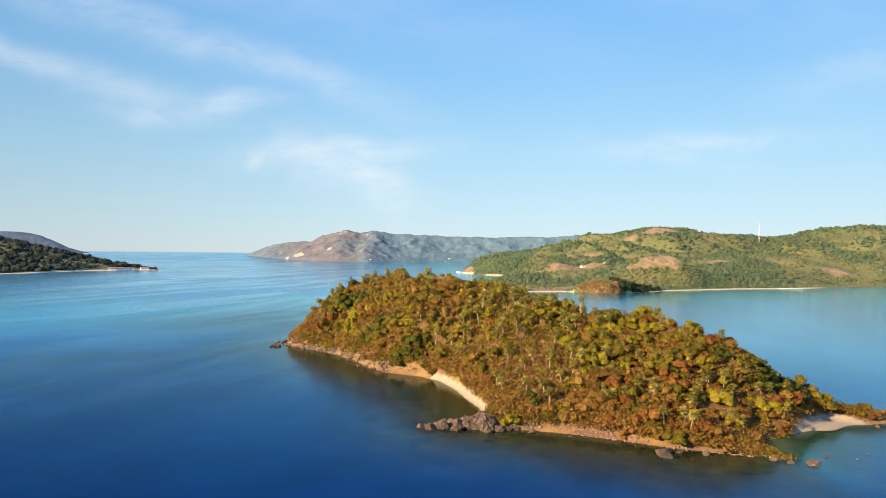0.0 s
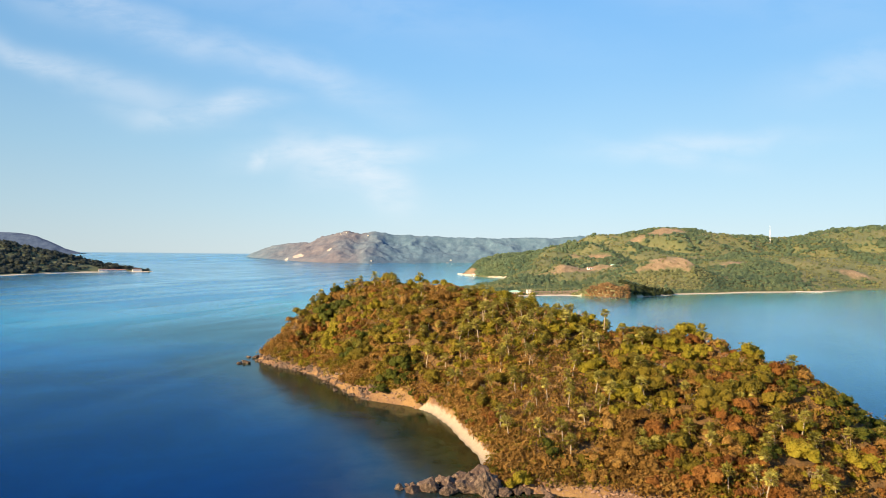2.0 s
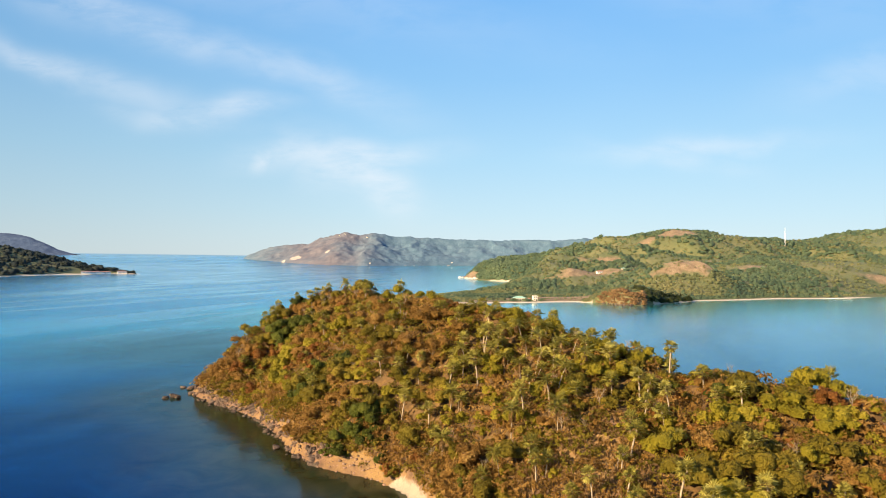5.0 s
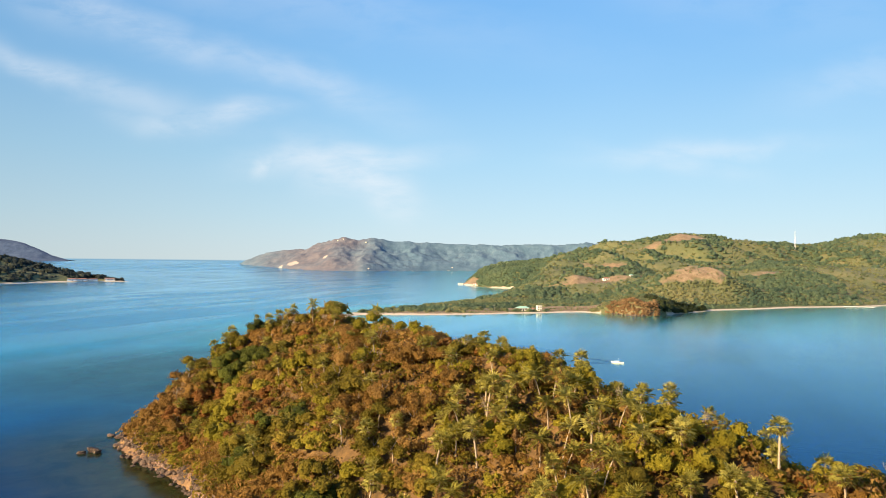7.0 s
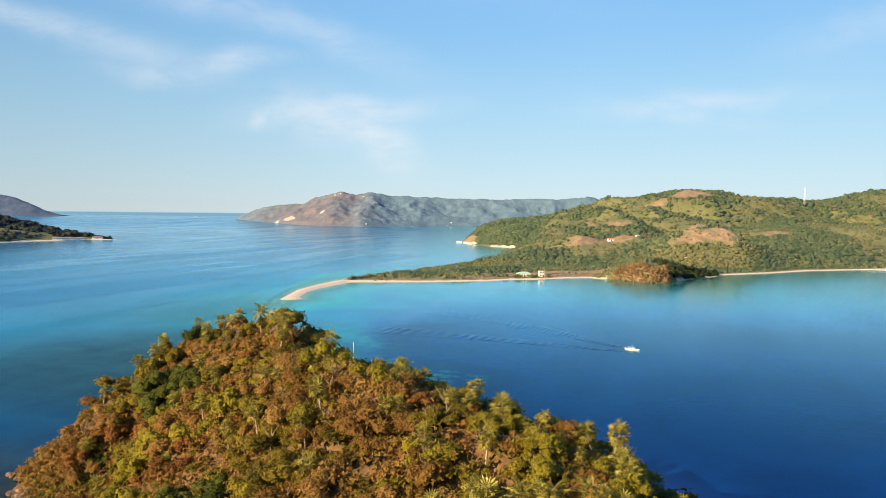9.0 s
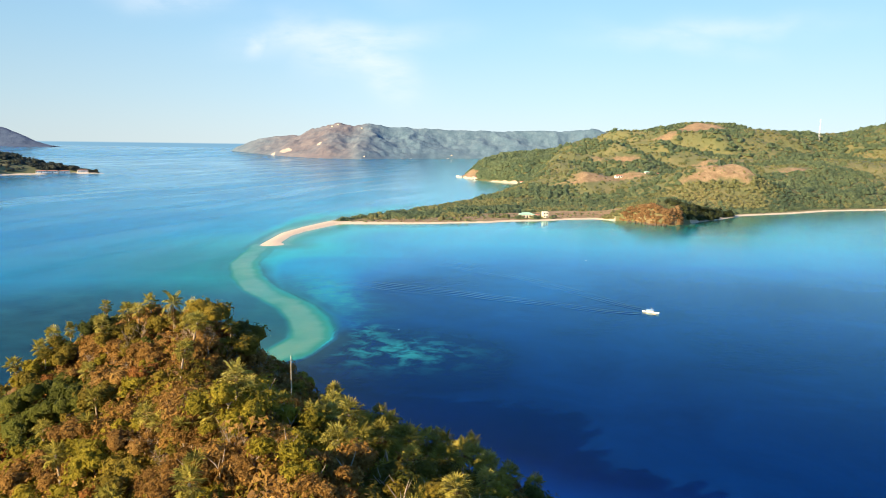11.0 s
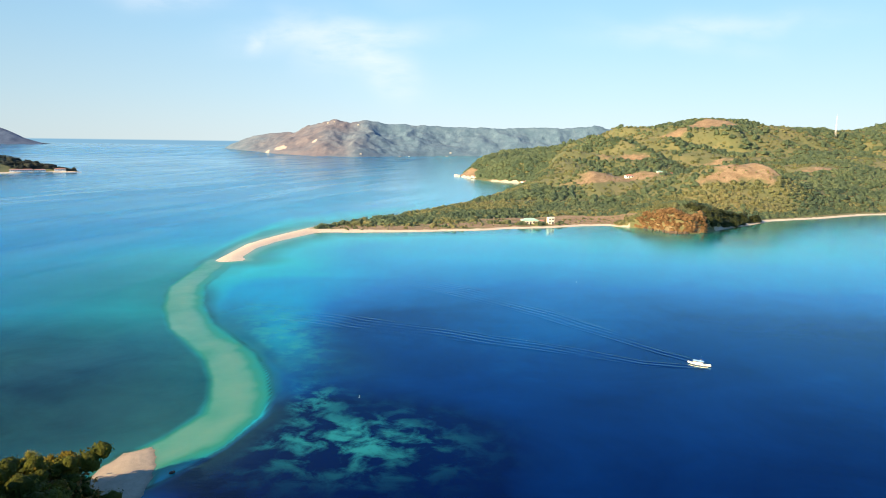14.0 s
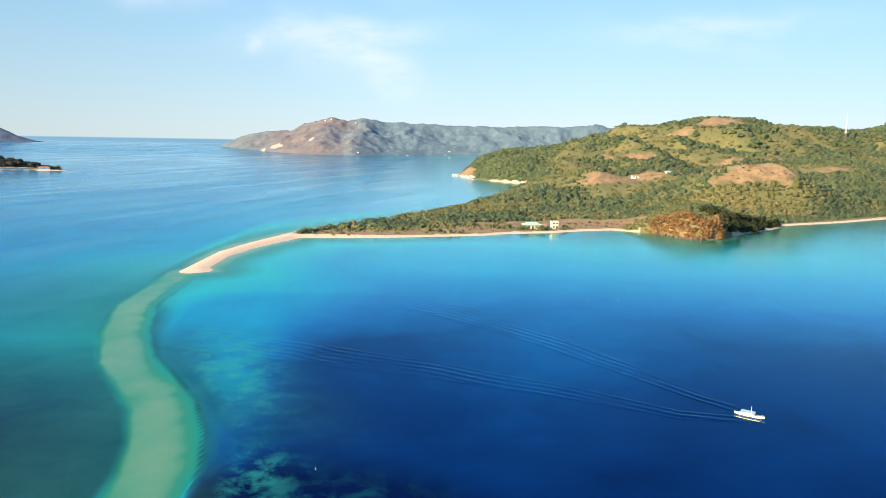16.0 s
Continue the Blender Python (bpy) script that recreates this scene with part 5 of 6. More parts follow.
def plant_mainland():
    rng = np.random.default_rng(31)
    # grass and low scrub cover the spurs, taller dark woods fill the hollows
    for k, (x0, x1, y0, y1, gap, wide, leaves, leaf) in enumerate(((-95, 780, 1085, 1380, 4.3, 5.9, 7, 0.75), (20, 1030, 1380, 1760, 6.4, 8.6, 3, 1.2), (-60, 1350, 1760, 2540, 8.2, 11.0, 2, 1.6), (1030, 2000, 1500, 2640, 13.0, 15.0, 2, 2.2))):
        p = scatter(rng, x0, x1, y0, y1, gap)
        ds = shore(p, MAINLAND)
        bare = mainland_bare(p)
        thick = fbm(p[:, 0], p[:, 1], 90, 91 + k, 4)
        keep = (ds > 12) & (bare < 0.45 + 0.25 * thick) & (rng.random(len(p)) < np.where(thick > -0.3, 0.97, 0.72)) & (mainland_sand(p, ds) < 0.5)
        p, thick, ds = p[keep], thick[keep], ds[keep]
        # trees right of the cliff take the darker leaf for its shaded side
        head = np.hypot(p[:, 0] - 352, (p[:, 1] - 1180) * 1.2) < 54
        cape = (p[:, 0] < 270) & (p[:, 1] > 1850)
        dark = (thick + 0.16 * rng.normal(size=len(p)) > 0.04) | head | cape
        red = (np.hypot(p[:, 0] - 268, p[:, 1] - 1132) < 24) & (ds < 20) & ~(p[:, 0] > 300)
        if k == 0:
            q = scatter(rng, 212, 322, 1108, 1196, 1.6)
            dq = shore(q, MAINLAND)
            q = q[(dq > 1.5) & (dq < 16 + 9 * fbm(q[:, 0], q[:, 1], 14, 17)) & (q[:, 0] < 299) & (np.hypot((q[:, 0] - 266) / 46, (q[:, 1] - 1136) / 32) < 1) & (rng.random(len(q)) < 0.85)]
            woods("cliff_scrub", "rusty dry scrub all over the red cliff", q, mainland_height, M_WOODS_RED, 350, 5.2, 14, 0.7)
            q = scatter(rng, 205, 335, 1110, 1200, 3.1)
            dq = shore(q, MAINLAND)
            rusty = (dq < 13) & (q[:, 0] < 299) & (np.hypot((q[:, 0] - 266) / 46, (q[:, 1] - 1136) / 32) < 1)
            q = q[(dq > 4) & ~rusty & (np.hypot((q[:, 0] - 268) / 62, (q[:, 1] - 1150) / 46) < 1)]
            woods("mound_scrub", "olive scrub on top of the red cliff", q, mainland_height, M_WOODS, 353, 4.6, 8, 0.7)
            q = np.concatenate([scatter(rng, -80, 250, 1085, 1215, 5.0), scatter(rng, 180, 520, 1360, 1520, 7.0)])
            bq = mainland_bare(q)
            q = q[(bq > 0.4) & (shore(q, MAINLAND) > 7) & (rng.random(len(q)) < 0.42) & (np.hypot(q[:, 0] - 133, q[:, 1] - 1158) > 11)]
            woods("sparse_scrub", "sparse low scrub on bare tan ground", q, mainland_height, M_WOODS, 354, 2.6, 22, 0.45)
            q = np.array([(112.0, 1153), (117, 1151), (133, 1154), (139, 1160), (153, 1160), (108, 1160), (128, 1176), (140, 1180), (158, 1172)])
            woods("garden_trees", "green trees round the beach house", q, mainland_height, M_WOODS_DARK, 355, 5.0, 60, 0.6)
            q = scatter(rng, -60, 300, 1880, 2330, 8.0)
            q = q[(shore(q, MAINLAND) > 8) & (mainland_bare(q) < 0.5)]
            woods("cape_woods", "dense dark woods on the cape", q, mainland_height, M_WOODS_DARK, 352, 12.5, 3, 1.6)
            # tall trees lean out over the narrow beach beside the cliff, leaves darkened for shade
            q = scatter(rng, 296, 402, 1128, 1225, 6.5)
            dq = shore(q, MAINLAND)
            q = q[(dq > 4) & (dq < 40)]
            woods("shore_trees", "tall trees over the narrow beach, shade in the leaf colour", q, mainland_height, M_SHORE_TREE_SHADED, 351, 12.5, 46, 1.2)
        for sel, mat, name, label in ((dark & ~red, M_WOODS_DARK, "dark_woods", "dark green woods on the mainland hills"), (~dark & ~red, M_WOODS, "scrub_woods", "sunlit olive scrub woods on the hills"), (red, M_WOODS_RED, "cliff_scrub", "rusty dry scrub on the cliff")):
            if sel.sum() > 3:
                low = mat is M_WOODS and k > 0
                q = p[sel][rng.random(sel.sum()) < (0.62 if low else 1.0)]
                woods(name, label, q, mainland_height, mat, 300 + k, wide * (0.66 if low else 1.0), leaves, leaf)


def plant_west():
    rng = np.random.default_rng(37)
    p = scatter(rng, -1500, -845, 1600, 2280, 17.0)
    ds = shore(p, WEST)
    p = p[(ds > np.where((p[:, 0] > -1010) & (p[:, 1] < 2110), 34, 14))]
    woods("headland_woods", "woods on the western headland, shade in the leaf colour", p, west_height, M_WOODS_FAR_SHADED, 401, 16.0, 5, 3.0)
    p = scatter(rng, -1000, -846, 2050, 2190, 8.0)
    p = p[shore(p, WEST) > np.where((p[:, 0] < -885) & (p[:, 1] < 2105), 30, 9)]
    woods("point_trees", "low trees along the sandy point", p, west_height, M_WOODS_FAR_SHADED, 402, 10.0, 30, 2.0)


# ---------------------------------------------------------------- rocks
def boulder_mesh(seed, cuts=3, rough=0.09):
    """A broken, angular boulder, about one metre in radius, with chipped and cracked faces."""
    rng = np.random.default_rng(seed)
    bm = bmesh.new()
    for _ in range(26):
        q = Vector(rng.normal(size=3)).normalized() * (0.8 + 0.35 * rng.random())
        bm.verts.new(q)
    r = bmesh.ops.convex_hull(bm, input=bm.verts[:])
    bmesh.ops.delete(bm, geom=[g for g in r["geom_interior"] if isinstance(g, bmesh.types.BMVert)], context="VERTS")
    bmesh.ops.subdivide_edges(bm, edges=bm.edges[:], cuts=cuts, use_grid_fill=True)
    bmesh.ops.triangulate(bm, faces=bm.faces[:])
    off = Vector(rng.normal(size=3)) * 10
    for v in bm.verts:
        split = noise.noise(Vector((v.co.x * 2.2, v.co.y * 2.2, v.co.z * 0.9)) + off)
        v.co *= 1 + rough * 1.6 * noise.noise(v.co * 1.6 + off) + rough * 1.2 * noise.noise(v.co * 4.3 + off) - rough * 8 * max(0.0, 0.10 - abs(split))
    return bm_mesh("boulder", bm, M_ROCK)


def build_rocks():
    rng = np.random.default_rng(41)
    forms = [boulder_mesh(k, 6, 0.12) for k in range(6)]
    # the outcrop at the end of the front beach: x, y, half width, half depth, half height
    for x, y, a, b, c in ((17.2, 253, 4.6, 4.0, 5.6), (25, 262, 4.0, 3.6, 4.6), (17, 262, 4.2, 3.8, 4.4), (10, 262, 3.2, 2.8, 3.0), (22, 251.5, 2.2, 1.8, 2.2), (31, 262, 3.2, 2.6, 3.6), (13, 260, 2.8, 2.6, 3.4), (21, 261, 2.6, 2.4, 3.6), (9.5, 258, 2.6, 2.0, 2.2), (6, 256.5, 2.4, 1.8, 1.7), (12, 255, 2.6, 1.9, 1.5), (17, 256, 2.6, 1.8, 1.9),
                          (2.5, 256, 2.2, 1.5, 1.2), (-1.5, 255.5, 2.3, 1.4, 1.0), (8, 252.8, 2.2, 1.3, 0.9), (22, 256, 1.8, 1.4, 1.3), (26, 256, 2.0, 1.5, 1.4), (24, 263, 2.8, 2.2, 3.4), (29.5, 255, 1.6, 1.2, 1.0), (36, 256, 1.4, 1.6, 2.4), (4, 253.5, 1.2, 1.0, 0.6)):
        ob = new("boulder", forms[rng.integers(6)])
        ob.matrix_world = pose(x + 1, y + 2, c * 0.25, rng.normal() * 18, rng.normal() * 18, rng.random() * 360) @ Matrix.Diagonal((a, b, c * 0.78, 1))
        tagged(ob, "dark cracked boulder of the outcrop by the beach", "rock", "outcrop boulders")
    for k in range(34):
        t = k / 33
        x, y = -6 + 42 * t + rng.normal() * 1.5, 256.5 + 3 * math.sin(3 * t) + rng.normal() * 2.6
        s = (0.9 + 1.5 * rng.random()) * (0.6 + 0.9 * math.sin(math.pi * min(1.0, t * 1.15)))
        ob = new("boulder", forms[rng.integers(6)])
        ob.matrix_world = pose(x, y, s * 0.3, rng.normal() * 25, rng.normal() * 25, rng.random() * 360) @ Matrix.Diagonal((s * 1.2, s, s * 0.85, 1))
        tagged(ob, "broken brown rock of the outcrop by the beach", "rock", "outcrop boulders")
    small = [boulder_mesh(20 + k, 2, 0.10) for k in range(5)]
    for x, y, s in ((-112, 470, 2.2), (-110, 468, 1.6), (-115, 467, 1.3), (-106, 487, 2.0), (-111, 489, 2.4), (-116, 491, 1.5), (-107, 477, 1.8), (-104, 473, 1.2), (108, 218, 1.6), (112, 215.5, 1.3), (118, 214, 1.9), (121, 217, 1.0), (127, 222, 0.7), (74, 222, 2.9), (88, 223.5, 1.2), (80, 226, 1.2),
                    (170, 263, 0.9), (176, 265, 1.1), (182, 267, 0.9), (188, 266, 0.7), (136, 220, 0.5), (143, 226, 0.45), (33, 249, 0.7), (47, 244, 0.6), (52, 243, 0.5), (-41, 603, 0.8), (-41, 575, 1.2), (-38, 566, 1.4)):
        ob = new("boulder", small[rng.integers(5)])
        ob.matrix_world = pose(x + 1, y + 2, s * 0.12, rng.normal() * 15, rng.normal() * 15, rng.random() * 360) @ Matrix.Diagonal((s * 1.3, s, s * 0.7, 1))
        tagged(ob, "brown weathered rock at the water's edge", "rock", "shore rocks")
    # broken rocks along the open western shore
    west_shore = np.array([(-106, 482), (-94, 465), (-76, 448), (-63, 434), (-48, 409), (-38, 387), (-28, 374)], float)
    run = np.r_[0, np.cumsum(np.hypot(*np.diff(west_shore, axis=0).T))]
    shore_line = run[-1] * rng.random(330)
    px = np.interp(shore_line, run, west_shore[:, 0]) + rng.normal(size=330) * 1.9 + 1.0
    py = np.interp(shore_line, run, west_shore[:, 1]) + rng.normal(size=330) * 1.9 + 1.0
    size = np.sort(0.4 + 1.1 * rng.random(330) ** 2.2)[::-1]
    pz = np.maximum(island_height(np.column_stack([px, py])), -0.1) + size * 0.15
    for x, y, z, s in zip(px[:110], py[:110], pz, size):
        ob = new("boulder", small[rng.integers(5)])
        ob.matrix_world = pose(x, y, z, rng.normal() * 20, rng.normal() * 20, rng.random() * 360) @ Matrix.Diagonal((s * 1.3, s, s * 0.8, 1))
        tagged(ob, "brown weathered rock at the water's edge", "rock", "shore rocks")
    forms = [(np.array([tuple(v.co) for v in q.vertices]) * np.array([1.3, 1.0, 0.8]), np.array([tuple(t.vertices) for t in q.polygons])) for q in small]
    v, f, _ = many(forms, np.column_stack([px, py, pz])[110:], rng.random(220) * 6.28, size[110:], rng.integers(5, size=220))
    tagged(new("shore_stones", mesh_of("shore_stones", v, f, M_ROCK)), "brown broken stones along the open shore", "stones", kind="stuff")
    # cobbles thrown up all along the open shore
    pebbles = []
    for k in range(4):
        bm = bmesh.new()
        bmesh.ops.create_icosphere(bm, subdivisions=1, radius=1.0)
        v = np.array([tuple(q.co * (1 + 0.8 * noise.noise(q.co * 2.1 + Vector((k * 5, 0, 0))))) for q in bm.verts]) * np.array([1.25, 0.85, 0.6])
        f = np.array([[q.index for q in t.verts] for t in bm.faces])
        bm.free()
        pebbles.append((v, f))
    p = scatter(rng, -116, 188, 214, 590, 0.8)
    ds = shore(p, ISLAND)
    band = 2.6 + 2.4 * fbm(p[:, 0], p[:, 1], 18, 95)
    keep = (ds > -0.8) & (ds < band) & (island_sand(p) < 0.5) & ((p[:, 1] < 520) & (p[:, 0] < 60) | (p[:, 1] < 300)) & (rng.random(len(p)) < 0.85)
    p = p[keep]
    s = 0.15 + 0.6 * rng.random(len(p)) ** 3
    v, f, _ = many(pebbles, np.column_stack([p, np.maximum(island_height(p), -0.1) + s * 0.15]), rng.random(len(p)) * 6.28, s, rng.integers(4, size=len(p)))
    tagged(new("cobbles", mesh_of("cobbles", v, f, M_COBBLE)), "reddish cobbles and broken stone along the shore", "stones", kind="stuff")
    # mainland cliff foot
    for i in range(26):
        t = i / 25
        x, y = 243 + 58 * t, 1152 - 38 * math.sin(math.pi * min(t * 1.15, 1.0)) + rng.normal() * 1.5
        ob = new("boulder", small[rng.integers(5)])
        s = 1.2 + 1.6 * rng.random()
        ob.matrix_world = pose(x, y - 1, 0.3, rng.normal() * 20, rng.normal() * 20, rng.random() * 360) @ Matrix.Scale(s, 4)
        tagged(ob, "rock at the foot of the red cliff", "rock", "cliff foot rocks")


# ---------------------------------------------------------------- buildings, mast, boat
def house(m, wide, deep, tall, roof_mat, wall_mat, label, storeys=1, openings=4, roof_rise=1.6):
    """A small house: walls, hipped or gabled roof with eaves, openings and a veranda edge."""
    root = new("house")
    root.matrix_world = m
    bm = bmesh.new()
    box(bm, -wide / 2, wide / 2, -deep / 2, deep / 2, -1.0, tall)
    part("wall", bm_mesh("wall", bm, wall_mat), root)
    if roof_mat is not None:
        e = 0.7
        x, y, r = wide / 2 + e, deep / 2 + e, max(wide / 2 - deep / 2, 0.6)
        top = tall + roof_rise
        v = [(-x, -y, tall - 0.1), (x, -y, tall - 0.1), (x, y, tall - 0.1), (-x, y, tall - 0.1), (-r, 0, top), (r, 0, top), (-x, -y, tall + 0.1), (x, -y, tall + 0.1), (x, y, tall + 0.1), (-x, y, tall + 0.1)]
        f = [(6, 7, 5, 4), (8, 9, 4, 5), (3, 2, 1, 0), (0, 1, 7, 6), (1, 2, 8, 7), (2, 3, 9, 8), (3, 0, 6, 9)]
        me = bpy.data.meshes.new("roof")
        me.from_pydata(v, [], f + [(7, 8, 5), (9, 6, 4)])
        me.materials.append(roof_mat)
        part("roof", me, root)
    else:
        bm = bmesh.new()
        box(bm, -wide / 2 - 0.2, wide / 2 + 0.2, -deep / 2 - 0.2, deep / 2 + 0.2, tall, tall + 0.35)
        part("roof", bm_mesh("roof", bm, wall_mat), root)
    level = tall / storeys
    for s in range(storeys):
        for k in range(openings):
            cx = -wide / 2 + wide * (k + 0.5) / openings
            w = wide / openings * 0.27
            bm = bmesh.new()
            door = s == 0 and k == openings // 2
            box(bm, cx - w, cx + w, -deep / 2 - 0.06, -deep / 2 + 0.1, level * s + (0.0 if door else level * 0.32), level * s + level * 0.74)
            part("door" if door else "window", bm_mesh("pane", bm, M_DARK), root)
    return tagged(root, label, "house")


def build_houses():
    def g(x, y, fn=mainland_height):
        return float(fn(np.array([[x, y]], float))[0])

    house(pose(123, 1163, g(123, 1163), 0, 0, 8), 17, 9, 4.2, M_GREEN_ROOF, M_CREAM, "beach house with a pale green hipped roof", 1, 5, 2.4)
    house(pose(146, 1167, g(146, 1167), 0, 0, 12), 6.5, 6, 7.0, None, M_CREAM, "cream two-storey concrete house behind the beach", 2, 2)
    house(pose(136, 1170, g(136, 1170), 0, 0, 5), 7, 5, 2.8, M_RED_ROOF, M_CREAM, "low shed with a rusty roof beside the house", 1, 2, 1.0)
    for x, y, w, t, rm, wm in ((317, 1501, 12, 3.6, M_RED_ROOF, M_WHITE), (366, 1508, 7, 3.2, M_GREEN_ROOF, M_CREAM), (386, 1515, 10, 3.4, M_RED_ROOF, M_WHITE)):
        house(pose(x, y, g(x, y), 0, 0, 10), w, 6, t, rm, wm, "small pale house on the grassy hill bench", 1, 3)
    for x, y, w in ((199, 1880, 16), (206, 1858, 14), (208, 1838, 18), (204, 1818, 12)):
        house(pose(x, y, g(x, y), 0, 0, -60), w, 8, 4.0, M_RED_ROOF, M_WHITE, "white waterside house in the inner bay", 1, 4)
    for x, y, w in ((101, 2093, 13), (114, 2064, 10)):
        house(pose(x, y, g(x, y), 0, 0, -62), w, 6, 3.4, M_RED_ROOF, M_WHITE, "white waterside house under the cape", 1, 3)
    for x, y in ((-962, 2022), (-945, 2040), (-926, 2058), (-895, 2088)):
        house(pose(x, y, g(x, y, west_height) + 0.5, 0, 0, 30), 24, 9, 5.0, M_RED_ROOF, M_WHITE, "long white beach lodge on the sandy point", 1, 7)
    for x, y, w in ((-610, 4236, 22), (-575, 4228, 18), (-440, 4200, 26), (-380, 3800, 20), (-150, 3935, 24), (60, 4050, 24)):
        house(pose(x, y, g(x, y, far_height), 0, 0, 0), w * 0.4, 6, 3.5, None, M_CREAM, "pale building on the far island", 2, 4)


def build_shore_things():
    """The pole by the beach house, the white jetty and the pale rocks under the cape."""
    rng = np.random.default_rng(61)
    x, y = 83.0, 1143.0
    z = float(mainland_height(np.array([[x, y]]))[0])
    root = new("power_pole")
    root.matrix_world = pose(x, y, z, 0, 0, 20)
    part("pole", mesh_of("pole", *tube([(0, 0, -0.5), (0, 0, 9.0)], [0.16, 0.11], 7), M_WOOD), root)
    bm = bmesh.new()
    box(bm, -0.9, 0.9, -0.06, 0.06, 8.2, 8.34)
    part("crossarm", bm_mesh("crossarm", bm, M_WOOD), root)
    for k in (-0.8, 0.0, 0.8):
        part("insulator", mesh_of("insulator", *tube([(k, 0, 8.34), (k, 0, 8.55)], [0.05, 0.04], 6), M_WHITE), root)
    tagged(root, "weathered wooden power pole behind the beach", "pole")
    root = new("jetty")
    root.matrix_world = pose(672, 1350, 0, 0, 0, -22)
    bm = bmesh.new()
    box(bm, 0, 44, -1.6, 1.6, 1.4, 1.7)
    part("deck", bm_mesh("deck", bm, M_WHITE), root)
    for k in range(8):
        for side in (-1.3, 1.3):
            part("pile", mesh_of("pile", *tube([(2 + k * 5.6, side, -2), (2 + k * 5.6, side, 1.45)], [0.2, 0.2], 6), M_WOOD), root)
    tagged(root, "white jetty running out from the far beach", "jetty")
    forms = [boulder_mesh(40 + k, 2, 0.12) for k in range(3)]
    for form in forms:
        form.materials.clear()
        form.materials.append(M_PALE_ROCK)
    for k in range(18):
        t = k / 17
        ob = new("boulder", forms[k % 3])
        s = 2.4 + 2.6 * rng.random()
        ob.matrix_world = pose(58 + 46 * t + rng.normal() * 2, 2196 - 122 * t + rng.normal() * 3, 0.8, rng.normal() * 20, rng.normal() * 20, rng.random() * 360) @ Matrix.Diagonal((s * 1.4, s * 1.2, s * 0.8, 1))
        tagged(ob, "pale rock at the foot of the cape", "rock", "cape rocks")


def build_mast():
    x, y = 1078, 2300
    z = float(mainland_height(np.array([[x, y]], float))[0]) - 1
    root = new("radio_mast")
    root.matrix_world = pose(x, y, z)
    tall, b = 57.0, 1.7
    for sx, sy in ((-1, -1), (1, -1), (1, 1), (-1, 1)):
        v, f = tube([(sx * b, sy * b, 0), (sx * 0.35, sy * 0.35, tall)], [0.18, 0.14], 5)
        part("leg", mesh_of("leg", v, f, M_STEEL), root)
    for k in range(10):
        t0, t1 = k / 10, (k + 1) / 10
        w0, w1 = b + (0.35 - b) * t0, b + (0.35 - b) * t1
        pieces = [tube([(-w0, -w0, tall * t0), (w1, -w1, tall * t1)], [0.12, 0.12], 4), tube([(w0, w0, tall * t0), (-w1, w1, tall * t1)], [0.12, 0.12], 4), tube([(w0, -w0, tall * t0), (w1, w1, tall * t1)], [0.12, 0.12], 4), tube([(-w0, w0, tall * t0), (-w1, -w1, tall * t1)], [0.12, 0.12], 4)]
        part("brace", mesh_of("brace", *join(pieces), M_STEEL), root)
    v, f = tube([(0, 0, tall), (0, 0, tall + 6)], [0.15, 0.08], 5)
    part("antenna", mesh_of("antenna", v, f, M_STEEL), root)
    tagged(root, "slender white lattice radio mast on the ridge", "mast")


def build_boat():
    """An outrigger boat: long narrow hull, cabin with awning, mast, bamboo outriggers."""
    root = new("outrigger_boat")
    root.matrix_world = pose(136, 702, 0, 0, 0, -33) @ Matrix.Scale(0.88, 4)
    half = 5.2
    verts, faces = [], []
    for i in range(15):
        t = -1 + 2 * i / 14
        w = 0.62 * (1 - abs(t) ** 3.0) + 0.03
        keel = -0.25 + 0.55 * abs(t) ** 4
        rim = 0.65 + 0.6 * abs(t) ** 3
        ring = [(t * half, -w, rim), (t * half, -w * 0.75, 0.15 + 0.3 * abs(t) ** 3), (t * half, 0, keel), (t * half, w * 0.75, 0.15 + 0.3 * abs(t) ** 3), (t * half, w, rim), (t * half, w * 0.8, rim - 0.08), (t * half, -w * 0.8, rim - 0.08)]
        verts += ring
    for i in range(14):
        for k in range(7):
            a, b = i * 7 + k, i * 7 + (k + 1) % 7
            faces.append((a, b, b + 7, a + 7))
    part("hull", mesh_of("hull", verts, faces, M_WHITE, True), root)
    bm = bmesh.new()
    box(bm, -2.4, 1.4, -0.55, 0.55, 0.55, 1.25)
    part("cabin", bm_mesh("cabin", bm, M_WHITE), root)
    bm = bmesh.new()
    box(bm, -2.9, 2.0, -0.95, 0.95, 1.95, 2.05)
    part("awning", bm_mesh("awning", bm, M_BLUE), root, "pale blue canvas awning")
    for x in (-2.6, -0.5, 1.7):
        for y in (-0.8, 0.8):
            part("post", mesh_of("post", *tube([(x, y * 0.75, 0.5), (x, y, 1.96)], [0.05, 0.05], 5), M_BAMBOO), root)
    part("mast", mesh_of("mast", *tube([(0.6, 0, 0.6), (0.6, 0, 4.2)], [0.07, 0.05], 6), M_WHITE), root)
    for side in (-1, 1):
        part("outrigger", mesh_of("outrigger", *tube([(-4.0, side * 2.9, 0.10), (0, side * 3.0, 0.06), (3.6, side * 2.9, 0.12), (4.4, side * 2.8, 0.45)], [0.11, 0.12, 0.11, 0.06], 6), M_BAMBOO, True), root, "long bamboo outrigger float")
    for x in (-2.8, 0.0, 2.4):
        part("outrigger_arm", mesh_of("arm", *tube([(x, -2.95, 0.15), (x, -1.4, 0.95), (x, 0, 1.0), (x, 1.4, 0.95), (x, 2.95, 0.15)], [0.07, 0.08, 0.08, 0.08, 0.07], 5), M_BAMBOO), root)
    tagged(root, "white outrigger boat with awning under way", "boat")


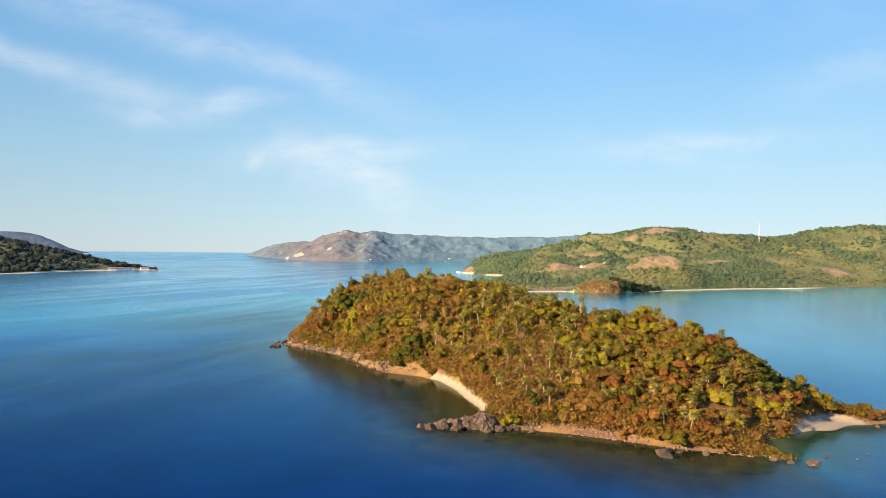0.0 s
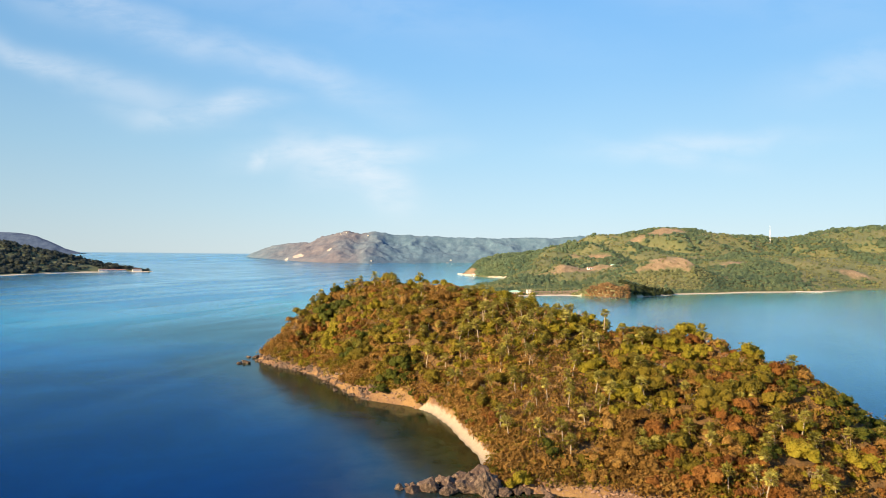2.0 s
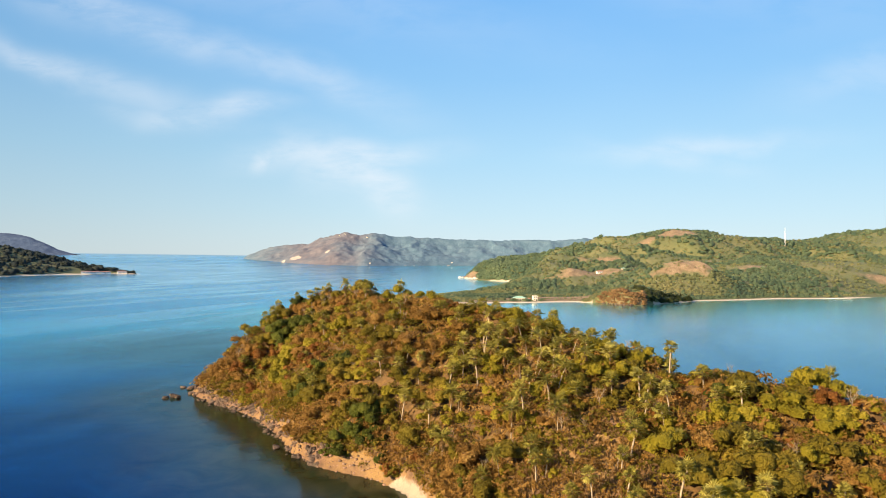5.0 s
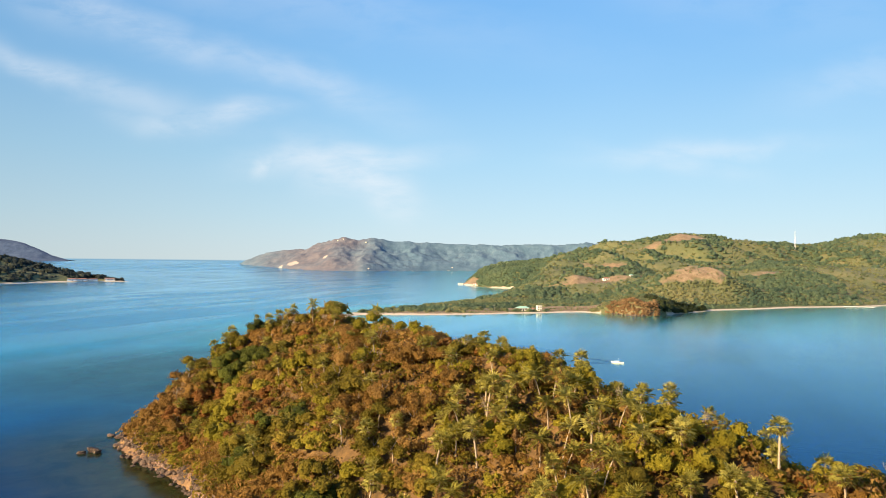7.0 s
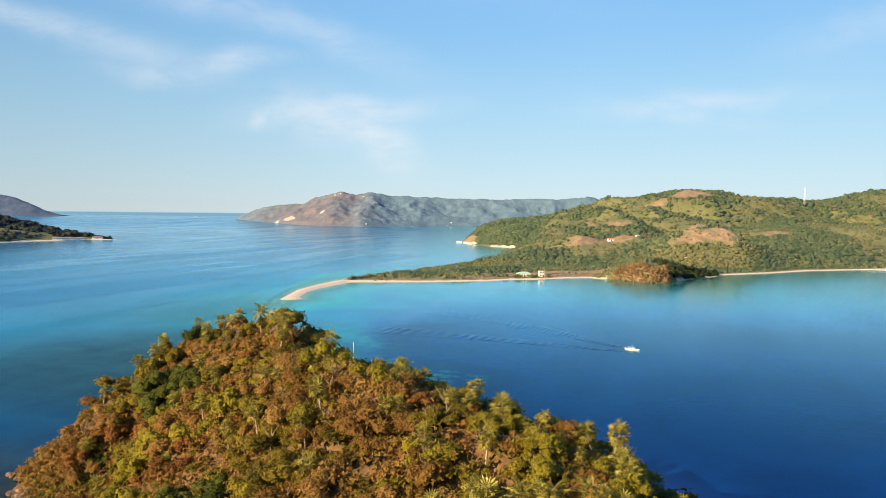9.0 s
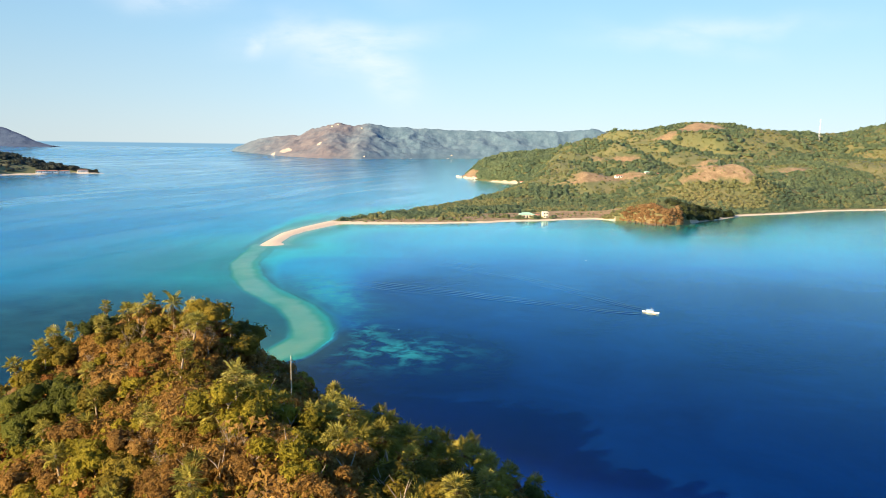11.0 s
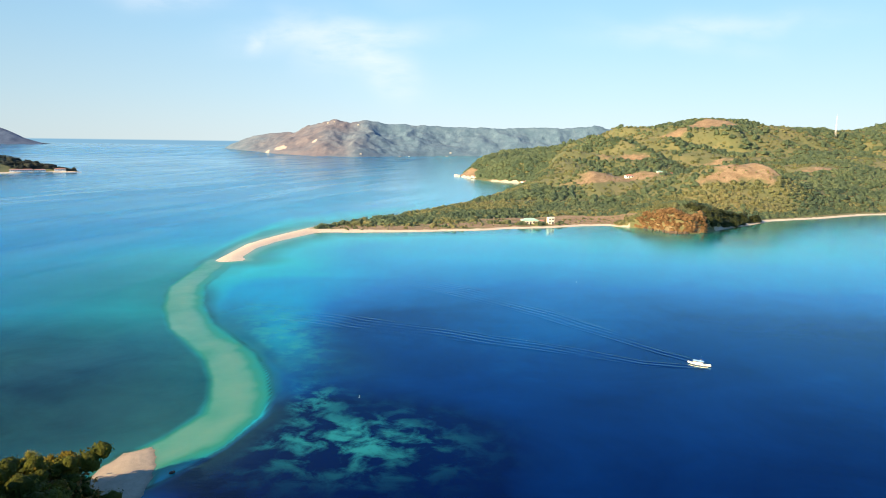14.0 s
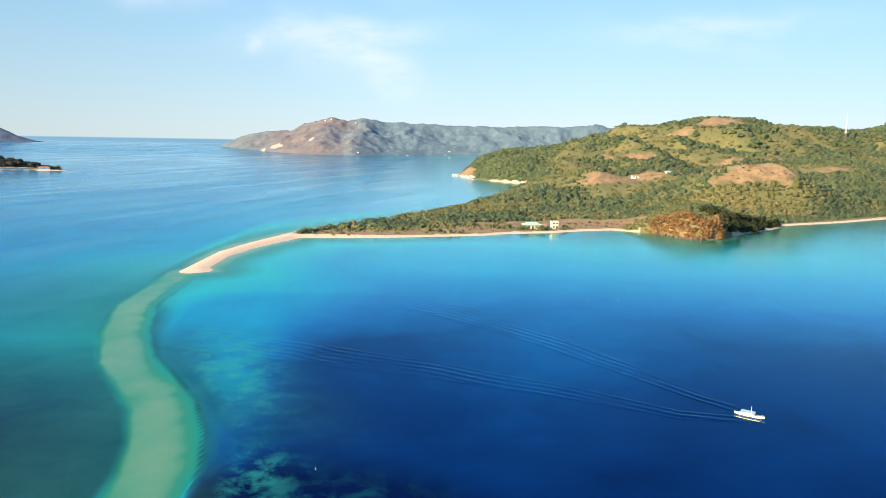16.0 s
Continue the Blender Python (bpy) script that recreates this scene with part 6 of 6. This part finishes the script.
def build_wake():
    """Two arms of fine parallel ripples that spread behind the boat."""
    pieces = []
    for arm, sign in (([(138, 702), (125, 717), (105, 747), (69, 797), (39, 828), (9, 854)], 1), ([(138, 700), (114, 704), (86, 721), (38, 744), (-15, 765), (-77, 788)], -1)):
        a = np.array(arm, float)
        cum = np.r_[0, np.cumsum(np.hypot(*np.diff(a, axis=0).T))]
        s = np.linspace(0, cum[-1], 150)
        cx, cy = np.interp(s, cum, a[:, 0]), np.interp(s, cum, a[:, 1])
        d = np.gradient(np.stack([cx, cy], 1), axis=0)
        for _ in range(12):
            d[1:-1] = (d[:-2] + d[1:-1] * 2 + d[2:]) / 4
        d /= np.linalg.norm(d, axis=1)[:, None]
        nx, ny = -d[:, 1] * sign, d[:, 0] * sign
        u = np.linspace(0, 1, 91)
        far = (s / cum[-1])[:, None]
        wide = 5.0 + 30.0 * far
        waves = wide / (3.6 + 1.2 * far)
        wander = fbm(s, s * 0, 30, 7)[:, None] * 0.10
        shape = np.sin((u[None] + wander) * waves * 2 * math.pi) * step(u, 0, 0.12) * step(-u, -1, -0.75)
        packet = 0.55 + 0.45 * fbm(np.repeat(s[:, None], 91, 1).ravel(), np.repeat((u * 40)[None], 150, 0).ravel(), 16, 9, 2).reshape(150, 91) * 1.6
        high = 0.075 * step(s, 0, 10)[:, None] * (1 - 0.45 * far ** 2) * np.clip(packet, 0.1, 1.2)
        off = (0.3 - u[None]) * wide
        z = high * shape + 0.015 + 1.05 * high * step(u, 0, 0.1)[None] * step(-u, -1, -0.9)[None]
        v = np.stack([cx[:, None] + nx[:, None] * off, cy[:, None] + ny[:, None] * off, z], -1).reshape(-1, 3)
        i = np.arange(150 * 91).reshape(150, 91)
        f = np.stack([i[:-1, :-1], i[:-1, 1:], i[1:, 1:], i[1:, :-1]], -1).reshape(-1, 4)
        a, b, c = v[f[0, 0]], v[f[0, 1]], v[f[0, 2]]
        pieces.append((v, f if np.cross(b - a, c - b)[2] > 0 else f[:, ::-1]))
    v, f = join(pieces)
    depth, reef, dark_water, grass, lee = sea_bed(v[:, :2])
    ob = new("wake", mesh_of("wake", v, f, M_SEA, True, depth=depth, reef=reef, dark_water=dark_water, grass=grass, lee=lee))
    tagged(ob, "fine ripples of the boat's spreading wake", "wake", kind="stuff")


def build_floats():
    for x, y in ((3, 661), (117, 865), (135, 867)):
        root = new("mooring_float")
        root.matrix_world = pose(x, y, 0.1) @ Matrix.Scale(0.6, 4)
        bm = bmesh.new()
        bmesh.ops.create_uvsphere(bm, u_segments=10, v_segments=6, radius=0.22)
        part("ball", bm_mesh("ball", bm, M_WHITE, True), root)
        part("rod", mesh_of("rod", *tube([(0, 0, 0.3), (0.1, 0, 1.1)], [0.05, 0.03], 5), M_WHITE), root)
        tagged(root, "small white mooring float on dark water", "float", "mooring floats")
    x, y = -5.6, 471.0
    ob = new("marker_post", mesh_of("marker_post", *tube([(x, y, 34.5), (x + 0.1, y, 47.4)], [0.085, 0.06], 6), M_CREAM))
    tagged(ob, "slender pale bare post standing above the scrub", "post")


# ---------------------------------------------------------------- build
plant_island()
undergrowth()
plant_palms()
plant_bare_trees()
grass_tufts()
plant_mainland()
plant_west()
build_houses()
build_mast()
build_shore_things()
build_boat()
build_wake()
build_floats()
build_rocks()
